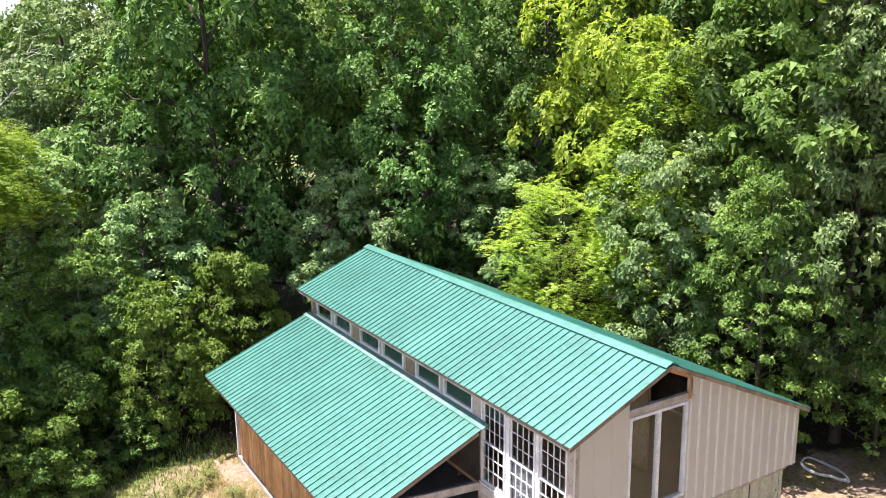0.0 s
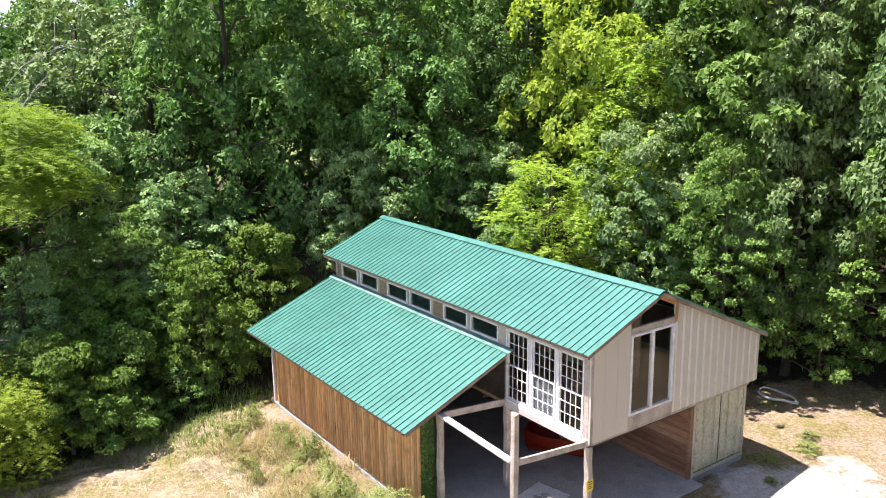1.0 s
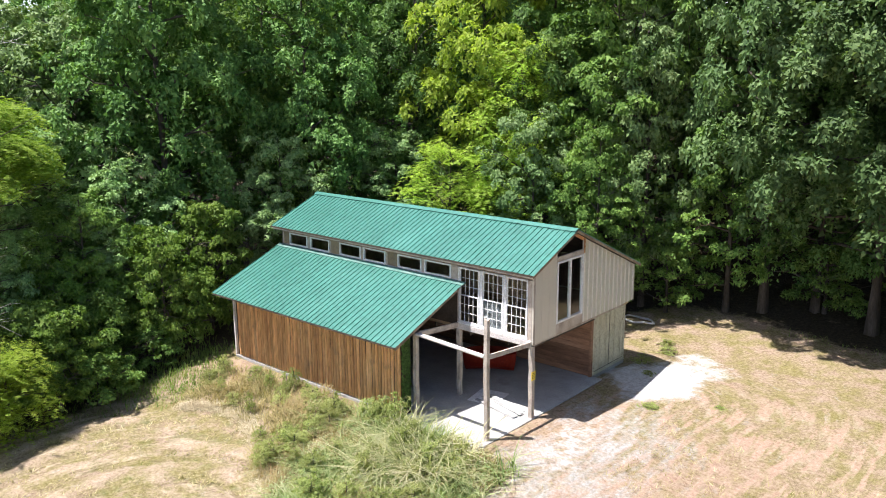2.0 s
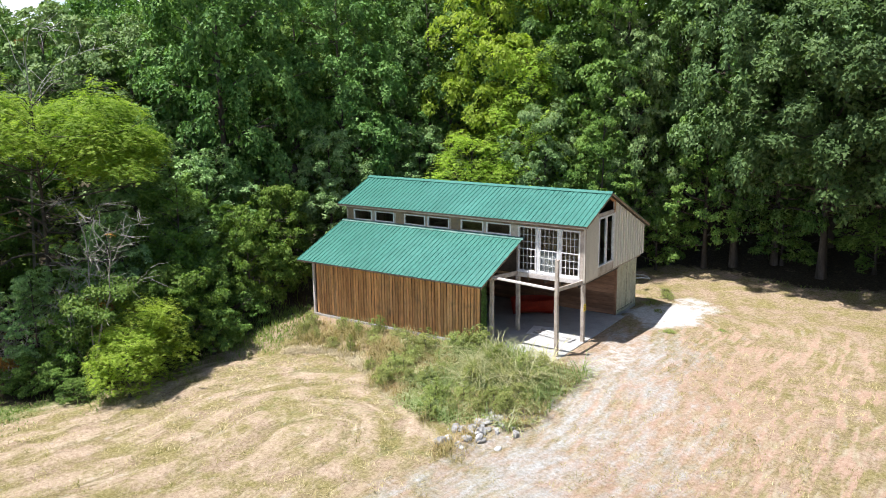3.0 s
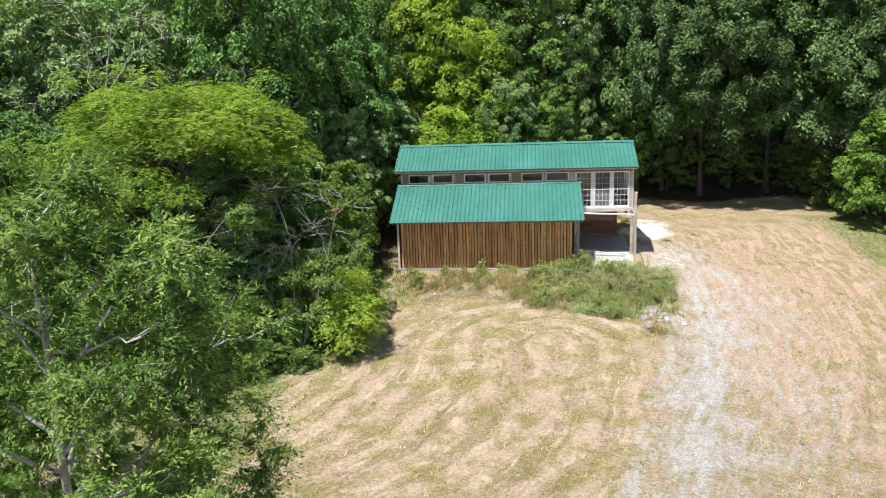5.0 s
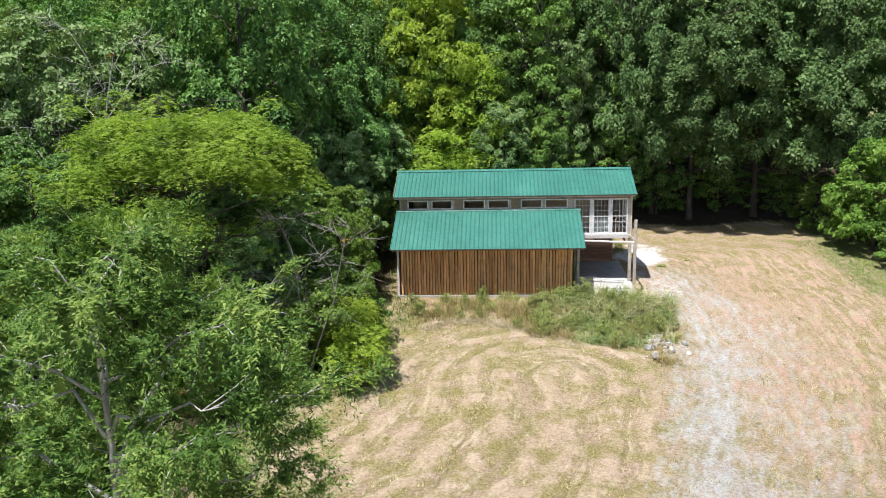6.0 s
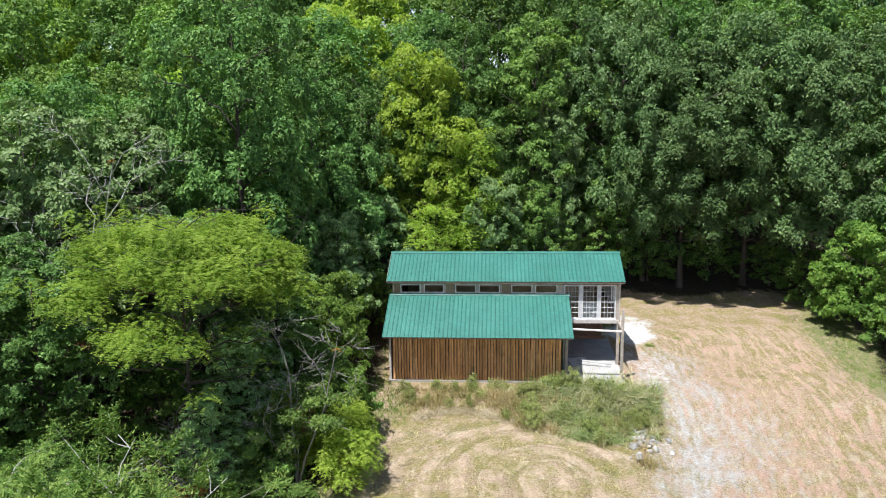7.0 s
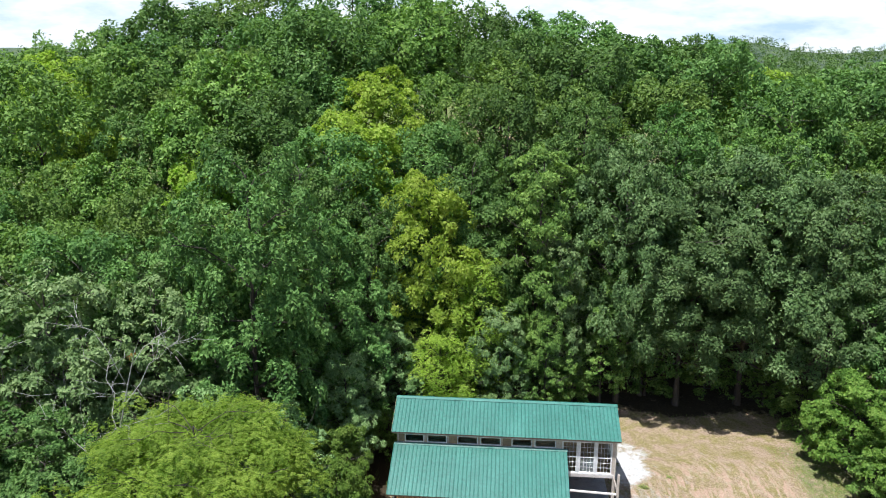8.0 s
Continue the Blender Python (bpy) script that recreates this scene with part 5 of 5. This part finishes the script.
# the wood itself
fr = random.Random(31)
for i in range(24):
    for j in range(18):
        x = -82 + i * 6.2 + fr.uniform(-2.2, 2.2)
        y = -12 + j * 5.8 + fr.uniform(-2.2, 2.2)
        if y > 16:
            ok = y < 58 - 0.25 * abs(x + 20) or (x > 12 and y < 52)
        else:
            ok = (x < -26 or x > 24) and y > -12 - 0.2 * (x + 26) * (x < 0) and -60 < x < 52
        ok = ok and -29 - 0.56 * (y + 44) < x < 3 + 0.56 * (y + 44)
        if not ok or min(math.hypot(x - a, y - b) for a, b in PLANTED) < 4.2:
            continue
        key = fr.choices(("far_oak", "far_mid", "far_yellow"), (6, 4, 0.6))[0]
        tall = fr.uniform(15.5, 22.5) if x > -30 or y > 22 else fr.uniform(13.5, 16.5)
        tall += 1.2 * (x < -24 and y > 30)
        # the wood stays lower on either flank of the hill
        if x > -7 + 0.075 * (y + 44) or x < -7 - 0.49 * (y + 44):
            tall = min(tall, fr.uniform(26.0, 28.0) - land1(x, y))
        if y > 33 or x < -44 or x > 34:
            key = {"far_oak": "deep_oak", "far_mid": "deep_mid"}.get(key, key)
        plant(key, x, y, tall)

for s in range(2):
    tree_kind("belt", 120 + s, 15, 4.8, 0.15, 9, 60, 22, 1.7, 0.85, L_OAK, twigs=2)
LABELS["belt"] = ("distant rounded green tree beyond the wood", "tree", "distant trees")
for i in range(90):
    a, d = radians(fr.uniform(4, 48)), fr.uniform(85, 420)
    x, y = -7 + d * math.sin(a), -40 + d * math.cos(a)
    if min(math.hypot(x - p, y - q) for p, q in PLANTED) > 6:
        plant("belt", x, y, fr.uniform(11, 17))
for i in range(40):
    a, d = radians(fr.uniform(-52, -14)), fr.uniform(120, 420)
    x, y = -7 + d * math.sin(a), -40 + d * math.cos(a)
    if min(math.hypot(x - p, y - q) for p, q in PLANTED) > 6:
        plant("belt", x, y, fr.uniform(11, 17))


# far belts of wood between the fields
fw = np.random.RandomState(41)
n = 1000
a, d = np.radians(np.where(np.arange(n) < 850, fw.uniform(6, 40, n), fw.uniform(-45, -12, n))), 380 + 60 * np.floor(fw.uniform(0, 1, n) ** 0.8 * 38) + fw.normal(0, 9, n)
cx, cy = -7 + d * np.sin(a), -40 + d * np.cos(a)
own = np.repeat(np.arange(n), 60)
ball = unit(fw.normal(0, 1, (len(own), 3)) + np.array([0, 0, 0.3]))
size = fw.uniform(5, 9, n) * (1 + d / 2500)
at = np.stack([cx, cy, land(cx, cy) + size * 0.8], 1)[own] + ball * (size[own] * fw.uniform(0.75, 1.05, len(own)))[:, None]
far_wood = new("far_wood", leaf_mesh("far_wood", at, unit(fw.normal(0, 1, at.shape)), ball, fw.uniform(2.4, 4.6, len(own)), fw.uniform(2, 4, len(own)), L_OAK))
tagged(far_wood, "distant belts of green trees between far fields", "woodland", kind="stuff")


# ---- dead trees ----
def snag(x, y, seed, big=1.0, spread=0.42, green=70, bark=M_DEAD, label="half-dead tree with fan of bare grey twigs and few rusty leaves"):
    """Several thin stems that fan out from one stump, twiggy, with a few leaves left."""
    r = np.random.RandomState(seed)
    stems, twigs, tips, heads = [], [], [], []
    for k in range(4):
        H = big * r.uniform(4.2, 7.8)
        tubes, tp, hd, _ = skeleton_of(r, H, 0.22 * H, 0.3, 9, lean=0.12, twigs=5, steep=2.6)
        m = np.array(Matrix.Rotation(k * 1.05 + r.uniform(-0.3, 0.3), 3, "Z") @ Matrix.Rotation(r.uniform(0.08, spread), 3, "Y"))
        tubes = [(p @ m.T, q * 0.5) for p, q in tubes]
        stems.append(tubes[0])
        twigs += tubes[1:]
        tips.append(tp @ m.T), heads.append(hd @ m.T)
    tips, heads = np.concatenate(tips), np.concatenate(heads)
    for t, h in zip(tips, heads):
        for _ in range(1):
            q = t + (h + r.normal(0, 0.5, 3)) * r.uniform(0.25, 0.7)
            twigs.append((np.array([t, (t + q) / 2 + r.normal(0, 0.04, 3), q]), np.array([0.013, 0.009, 0.004])))
    ob = new("dead_tree")
    tagged(ob, label, "dead tree", "dead trees")
    ob.location = (x, y, land1(x, y) - 0.05)
    for st in stems:
        part("stem", tubes_mesh("stem", [st], bark, 6), None, ob)
    part("branchwork", tubes_mesh("branchwork", twigs, bark, 4), None, ob)
    part("withered_leaves", foliage(r, tips, heads, 18, 30, 0.34, 0.12, L_BROWN), None, ob, "rusty brown withered leaves")
    if not green:
        return
    low = tips[tips[:, 2] < 4.6]
    part("leaves", foliage(r, low, heads[tips[:, 2] < 4.6], green, 40, 0.4, 0.13, L_MID), None, ob, "green leaves low on the stems")


snag(-15.7, -12.9, 8, green=190)
snag(-20.4, -14.0, 5, 0.55, 0.6, 0, M_DEAD, "small dead tree of bare drooping grey twigs at wood edge")
snag(-28.8, -8.0, 4, 2.1, 0.6, 0, M_PALEBARK, "bleached dead tree with bare pale branches above green crowns")

# ---- tall grass and weeds on the bank ----
def blades(name, xy, height, width, mat, seed, segs=3, lean=0.5, label="", category="grass"):
    """Arching grass blades, one strip each, in one mesh."""
    r = np.random.RandomState(seed)
    n = len(xy)
    z0 = land(xy[:, 0], xy[:, 1]) - 0.02
    az = r.uniform(0, 2 * math.pi, n)
    out = np.stack([np.cos(az), np.sin(az), np.zeros(n)], 1)
    side = np.stack([-np.sin(az), np.cos(az), np.zeros(n)], 1)
    bend = lean * r.uniform(0.2, 1.3, n)
    root = np.c_[xy, z0]
    vs = []
    for k in range(segs + 1):
        t = k / segs
        p = root + out * (height * bend * t ** 1.8)[:, None] + np.array([0, 0, 1.0]) * (height * (t - 0.32 * bend * t ** 2.4))[:, None]
        w = (width * (1 - t) ** 0.6 + 0.002)[:, None]
        vs += [p - side * w / 2, p + side * w / 2]
    v = np.stack(vs, 1)
    m = 2 * (segs + 1)
    q = np.concatenate([np.arange(n)[:, None] * m + np.array([2 * k, 2 * k + 1, 2 * k + 3, 2 * k + 2]) for k in range(segs)])
    ob = new(name, mesh_np(name, v, q, mat))
    return tagged(ob, label, category, kind="stuff")


def scatter(seed, n, x0, x1, y0, y1, keep):
    r = np.random.RandomState(seed)
    xy = np.c_[r.uniform(x0, x1, n), r.uniform(y0, y1, n)]
    return xy[r.uniform(0, 1, n) < keep(xy[:, 0], xy[:, 1])]


def bank(x, y):
    """Where the tall growth stands: a crescent along the lean-to, thick at its open end."""
    low = -5.3 - 3.9 * smooth(-9.5, -0.5, x) + 0.5 * wobble(x, y, 0.9, 61) + 1.3 * smooth(-1.8, 0.3, x)
    inside = smooth(low - 0.5, low + 0.4, y) * smooth(-3.1, -3.8, y + 0.3 * wobble(x, y, 2.0, 67)) * smooth(-12.4, -11.4, x + 0.4 * wobble(x, y, 1.2, 62)) * smooth(1.6, 0.6, x + 0.45 * wobble(x, y, 1.0, 63) - 0.18 * (y + 6))
    return inside * (1 - smooth(-3.7, -3.3, x) * smooth(0.4, 0.0, x) * smooth(-3.75, -3.45, y))


def lush(x, y):
    return bank(x, y) * smooth(-6.4, -2.6, x + 0.8 * wobble(x, y, 1.3, 65)) * (0.25 + 0.75 * smooth(-0.45, 0.35, wobble(x, y, 1.5, 66)))


L_DRY = leafy("dry_weed_blades", [(0.15, 0.145, 0.045), (0.28, 0.235, 0.1), (0.44, 0.36, 0.2), (0.36, 0.245, 0.13)], 0.3, 0.65, 0.05)
rr = np.random.RandomState(2)
tuft = scatter(1, 2600, -13, 2, -11.4, -3, lambda x, y: np.maximum(bank(x, y) * (1 - 0.55 * lush(x, y)), 0.9 * smooth(0.9, 0.4, np.hypot((x - 0.1) / 0.9, (y + 9.6) / 2.0))) * (0.35 + 0.65 * smooth(-0.4, 0.3, wobble(x, y, 1.4, 64))))
own = np.repeat(np.arange(len(tuft)), 34)
xy = tuft[own] + rr.normal(0, 0.16, (len(own), 2))
tall = rr.uniform(0.18, 0.7, len(tuft))[own] * rr.uniform(0.35, 1.2, len(own))
blades("dry_tall_grass", xy, tall, rr.uniform(0.01, 0.03, len(xy)), L_DRY, 3, lean=1.1, label="tall half-dry brown and olive weeds on the bank before the barn")
L_LUSH = leafy("lush_grass_blades", [(0.1, 0.16, 0.045), (0.2, 0.27, 0.095), (0.36, 0.41, 0.2), (0.54, 0.52, 0.35)], 0.4, 0.5, 0.05)
rr = np.random.RandomState(5)
tuft = scatter(4, 1300, -6.5, 2, -10.5, -3, lambda x, y: lush(x, y))
own = np.repeat(np.arange(len(tuft)), 26)
xy = tuft[own] + rr.normal(0, 0.15, (len(own), 2))
tall = (rr.uniform(0.2, 0.75, len(tuft)) + 0.3 * smooth(-5.2, -3.8, tuft[:, 1]))[own] * rr.uniform(0.35, 1.2, len(own))
blades("tall_green_grass", xy, tall, rr.uniform(0.018, 0.05, len(own)), L_LUSH, 6, segs=4, lean=1.7, label="tall lush arching green grass on the bank")
# pale reeds by the open bay, heads bent over
L_REED = leafy("pale_reed_blades", [(0.16, 0.2, 0.075), (0.31, 0.33, 0.15), (0.5, 0.48, 0.29), (0.6, 0.55, 0.38)], 0.4, 0.55, 0.05)
tuft = scatter(24, 130, -3.2, 0.4, -6.2, -3.5, lambda x, y: bank(x, y) * smooth(1.25, 0.6, np.hypot((x + 1.2) / 1.8, (y + 4.5) / 1.4)))
own = np.repeat(np.arange(len(tuft)), 22)
xy = tuft[own] + rr.normal(0, 0.1, (len(own), 2))
blades("reeds", xy, rr.uniform(0.7, 1.6, len(tuft))[own] * rr.uniform(0.55, 1.1, len(own)), rr.uniform(0.025, 0.055, len(own)), L_REED, 26, segs=5, lean=1.5, label="pale green reeds with bent heads beside the open bay", category="reeds")
# a low ridge of raked straw along the foot of the weeds
rr = np.random.RandomState(17)
t = rr.uniform(0, 1, 9000)
ax = np.interp(t, [0, 0.2, 0.4, 0.65, 1], [-11.2, -10.0, -8.2, -6.0, -3.9]) + rr.normal(0, 0.12, 9000)
ay = np.interp(t, [0, 0.2, 0.4, 0.65, 1], [-6.5, -5.75, -5.7, -6.7, -8.2]) + rr.normal(0, 0.16, 9000)
L_STRAW = leafy("raked_straw", [(0.32, 0.25, 0.16), (0.47, 0.385, 0.265), (0.58, 0.51, 0.38)], 0.15, 0.8, 0.05)
blades("raked_straw", np.c_[ax, ay], rr.uniform(0.05, 0.2, 9000), rr.uniform(0.012, 0.028, 9000), L_STRAW, 18, segs=2, lean=1.7, label="low ridge of pale raked straw below the weeds", category="straw")
# cut stubble and loose hay over the field
tuft = scatter(7, 11000, -27, 13, -36, 3, lambda x, y: (1 - woods(x, y)) * (1 - bank(x, y)) * (1 - 0.85 * smooth(1.4, 0.6, road_gap(x, y))) * smooth(-3.2, -4.2, y - 9 * smooth(1.5, 3, x)) * (0.35 + 0.65 * smooth(-0.5, 0.6, wobble(x, y, 1.1, 71))))
own = np.repeat(np.arange(len(tuft)), 10)
rr = np.random.RandomState(8)
xy = tuft[own] + rr.normal(0, 0.11, (len(own), 2))
blades("hay_stubble", xy, rr.uniform(0.06, 0.2, len(xy)), rr.uniform(0.014, 0.04, len(xy)), L_HAY, 9, segs=1, lean=1.4, label="short mown straw-coloured hay stubble")
# rough green fringe where the field meets the trees
L_FRINGE = leafy("fringe_weeds", [(0.075, 0.135, 0.03), (0.15, 0.23, 0.055), (0.27, 0.32, 0.1)], 0.4, 0.6, 0.05)
xy = scatter(10, 80000, -34, 22, -22, 14, lambda x, y: np.clip(4 * woods(x, y) * (1 - woods(x, y)) + 0.25 * woods(x, y) * smooth(-10, -13, x), 0, 1) * np.where((x > -13.2) & (x < 1) & (y > -3.5), 0.15, 1) * 0.8)
xy = np.concatenate([xy, scatter(13, 5200, -16.5, -10.8, -9.5, -2.6, lambda x, y: smooth(1.1, 0.5, np.hypot((x + 13.7) / 2.1, (y + 5.4) / 3.4) + 0.25 * wobble(x, y, 1.3, 68)))])
xy = np.concatenate([xy, scatter(15, 26000, -34, -13, -22, -12.5, lambda x, y: (1 - woods(x, y)) * smooth(-13.5, -18, x + 1.5 * wobble(x, y, 0.4, 43)) * smooth(-22.5, -18.0, y + 0.3 * (x + 20) + wobble(x, y, 0.6, 44)) * smooth(-0.5, 0.3, wobble(x, y, 1.2, 47)))])
rr = np.random.RandomState(11)
blades("edge_weeds", xy, rr.uniform(0.1, 0.42, len(xy)) * np.where((xy[:, 0] > 1) | (xy[:, 1] < -14.5), 0.5, 1), rr.uniform(0.02, 0.045, len(xy)), L_FRINGE, 12, segs=2, lean=0.9, label="rough green weeds along the wood edge")

# grass along the foot of the bushes across the clearing
xy = scatter(16, 16000, 11.5, 18, -12, 10, lambda x, y: smooth(12.4, 13.6, x + 0.5 * wobble(x, y, 0.7, 48) + 0.1 * (y - 4)) * smooth(17.5, 15, x))
rr = np.random.RandomState(19)
blades("edge_grass", xy, rr.uniform(0.05, 0.2, len(xy)), rr.uniform(0.015, 0.035, len(xy)), L_FRINGE, 20, segs=2, lean=1.0, label="fresh green grass at the foot of the bushes")

# leafy weeds and young growth on the bank
for x, y, h, rd in ((-2.9, -3.6, 1.3, 0.55), (-1.6, -4.6, 1.1, 0.5), (-4.2, -3.5, 0.8, 0.45), (-8.2, -3.5, 0.9, 0.3), (-0.4, -4.6, 1.0, 0.45), (0.3, -7.0, 0.9, 0.5), (-2.4, -7.6, 1.0, 0.6)):
    plant("weed", x, y, h, rd)

wd = random.Random(19)
for i in range(60):
    x = wd.uniform(-12.4, 0.6)
    y = wd.uniform(-4.2, -3.3) if wd.random() < 0.45 else wd.uniform(-5.2 - 0.34 * (x + 11), -3.6)
    if x > -7 or wd.random() < 0.35:
        plant("weed", x, y, wd.uniform(0.3, 0.85), wd.uniform(0.2, 0.42))
# tufts on the bare stony ground by the container
for x, y, h, rd in ((0.4, 7.2, 0.35, 0.4), (1.1, 6.4, 0.2, 0.25), (0.7, 8.9, 0.3, 0.42), (2.5, 3.7, 0.16, 0.36), (0.3, 9.6, 0.25, 0.35), (4.4, 5.2, 0.1, 0.25)):
    plant("weed", x, y, h, rd)

for i in range(30):
    x, y = wd.uniform(-6.0, 0.6), wd.uniform(-8.6, -3.5)
    if bank(np.array([x]), np.array([y]))[0] > 0.5:
        plant("weed", x, y, wd.uniform(0.5, 1.1), wd.uniform(0.25, 0.55))

# vines on the lean-to return wall
r = np.random.RandomState(14)
n = 900
c = np.c_[-3.385 + r.uniform(0, 0.05, n), r.uniform(-2.74, -2.34, n), r.uniform(0.2, 2.95, n)]
vine = new("vine", leaf_mesh("vine", c, np.c_[r.normal(0, 0.2, n), r.normal(0, 0.5, n), -np.ones(n)], np.c_[np.ones(n), r.normal(0, 0.4, n), r.normal(0.4, 0.4, n)], r.uniform(0.07, 0.13, n), r.uniform(0.05, 0.1, n), L_OAK))
tagged(vine, "dark green vine covering the lean-to end wall", "vine")


# ---- loose things ----
def stone(x, y, size, seed, sink=0.3):
    r = np.random.RandomState(seed)
    bm = bmesh.new()
    bmesh.ops.create_icosphere(bm, subdivisions=2, radius=0.5)
    sq = r.uniform(0.6, 1.2, 3) * np.array([1, 1, 0.7])
    cuts = [unit(r.normal(0, 1, 3)) for _ in range(7)]
    for v in bm.verts:
        p = np.array(v.co)
        for k in cuts:
            d = p @ k - 0.34
            if d > 0:
                p = p - k * d
        v.co = p * sq * size + r.normal(0, 0.012 * size, 3)
    ob = part("rock", bm, M_ROCK)
    ob.location = (x, y, land1(x, y) + size * sq[2] * 0.5 * (1 - sink) * 0.7)
    ob.rotation_euler = (r.uniform(-0.3, 0.3), r.uniform(-0.3, 0.3), r.uniform(0, 6))
    return tagged(ob, "pale grey-white limestone rock lying at the foot of the bank", "rock", "rocks by the bank")


rk = random.Random(12)
for i in range(44):
    t = rk.uniform(0, 1)
    stone(-0.5 + 1.0 * t + rk.gauss(0, 0.34), -10.3 + 3.6 * t + rk.gauss(0, 0.4), rk.choice((0.12, 0.18, 0.26, 0.36, 0.5)), 100 + i, 0.3)
for i in range(34):
    stone(0.15 + rk.gauss(0, 0.45), -8.2 + rk.gauss(0, 0.9), rk.choice((0.14, 0.22, 0.3, 0.42)), 300 + i, 0.3)
stone(-0.35, -9.9, 0.5, 200, 0.45)
stone(-0.1, -8.6, 0.42, 201, 0.5)
stone(-25.65, -16.6, 0.6, 202)

# red hull in the bay
hull = bmesh.new()
rings = []
for k in range(13):
    t = k / 12
    w = 0.6 * math.sin(math.pi * (0.05 + 0.9 * t)) ** 0.5
    hgt = 0.78 - 0.1 * math.sin(math.pi * t)
    rings.append([hull.verts.new((1.05 * (2 * t - 1) * (1 - 0.12 * math.sin(a)), w * math.cos(a), 0.85 - hgt * math.sin(a) ** 0.7)) for a in [math.pi * j / 10 for j in range(11)]])
for a, b in zip(rings, rings[1:]):
    for j in range(10):
        hull.faces.new((a[j], a[j + 1], b[j + 1], b[j]))
hull.faces.new(rings[0]), hull.faces.new(rings[-1][::-1])
bmesh.ops.solidify(hull, geom=hull.faces[:], thickness=0.03)
boat = part("boat", hull, M_RED)
boat.matrix_basis = Matrix.Translation((-3.75, 2.6, -0.06)) @ Matrix.Rotation(radians(34), 4, "Z")
tagged(boat, "faded red open boat standing on the concrete floor", "boat")

# boards and a white sheet on the apron
sheet = part("white_sheet", box((-0.55, -0.6, 0), (0.55, 0.6, 0.02), 0.004), M_WHITE)
sheet.matrix_basis = Matrix.Translation((-2.15, 0.45, 0.0)) @ Matrix.Rotation(radians(12), 4, "Z")
tagged(sheet, "white board lying on the concrete floor", "board")
bd = random.Random(3)
for i in range(9):
    lay = i // 5
    ob = part("board", box((-0.9 - bd.uniform(0, 0.2), -0.07, 0), (0.9, 0.07, 0.03), 0.004), M_GREYBOARD)
    ob.matrix_basis = Matrix.Translation((-1.25 + bd.uniform(-0.1, 0.1), -0.25 + (i % 5) * 0.17, 0.001 + lay * 0.031)) @ Matrix.Rotation(radians(-14 + (bd.uniform(-3, 3) if lay else 0)), 4, "Z")
    tagged(ob, "grey weathered board in a low stack on concrete", "board", "stacked boards")

# yellow notice on the corner post
sign = part("notice", box((0.086, -0.12, 1.36), (0.092, 0.12, 1.68), 0.002), M_YELLOW)
tagged(sign, "small yellow notice nailed to the corner post", "sign")
for z, w in ((1.61, 0.08), (1.55, 0.085), (1.49, 0.06), (1.44, 0.07)):
    part("print_line", box((0.0925, -w, z - 0.012), (0.0935, w, z + 0.012)), M_BLACK, sign)

# white pipes coiled on the ground beyond the container
def coil(cx, cy, r0, turns, seed):
    r = np.random.RandomState(seed)
    a = np.linspace(0, 2 * math.pi * turns, int(26 * turns))
    rad = r0 * (1 + 0.12 * np.sin(3 * a + seed)) * (1 - 0.05 * a / 6.28)
    x, y = cx + 1.5 * rad * np.cos(a), cy + 0.7 * rad * np.sin(a)
    z = land(x, y) + 0.05 + 0.035 * a / 6.28 + 0.05 * np.sin(2 * a) ** 2
    return np.c_[x, y, z]


pipe = new("pipe", tubes_mesh("pipe", [(coil(-2.0, 11.4, 0.5, 2.3, 1), np.full(int(26 * 2.3), 0.022))], M_PVC, 6))
tagged(pipe, "white plastic pipe lying in loose loops on the ground", "pipe")

# bright heap clouds and pale blue along the horizon, far behind everything
def sky_backdrop():
    mat = bpy.data.materials.new("cloudy_horizon")
    n, l, _ = nodes_of(mat)
    geo = n.new("ShaderNodeNewGeometry")
    mp = n.new("ShaderNodeMapping")
    mp.inputs["Scale"].default_value = (0.0011, 0.0011, 0.0034)
    t = n.new("ShaderNodeTexNoise")
    t.inputs["Scale"].default_value, t.inputs["Detail"].default_value, t.inputs["Roughness"].default_value = 2.2, 8, 0.55
    l.new(geo.outputs["Position"], mp.inputs[0]), l.new(mp.outputs[0], t.inputs["Vector"])
    r = ramp_of(n, [(0.5, 0.64, 0.76), (0.72, 0.8, 0.86), (0.92, 0.94, 0.96), (0.82, 0.86, 0.89)], 0.34, 0.7)
    l.new(t.outputs[0], r.inputs[0])
    e = n.new("ShaderNodeEmission")
    e.inputs["Strength"].default_value = 0.84
    l.new(r.outputs[0], e.inputs[0]), l.new(e.outputs[0], n["Material Output"].inputs[0])
    a = np.linspace(0, 2 * math.pi, 97)[:-1]
    vs = np.concatenate([np.c_[4600 * np.cos(a), 4600 * np.sin(a), np.full(96, z)] for z in (-60, 700)])
    qs = [(i, (i + 1) % 96, 96 + (i + 1) % 96, 96 + i) for i in range(96)]
    return tagged(new("backdrop", mesh_np("backdrop", vs, qs, mat, True)), "bright heap clouds and pale blue sky along horizon", "sky", kind="structure")


sky_backdrop()

for ob in scene.objects:
    if ob.name.split(".")[0] == "pane":
        ob.visible_shadow = False
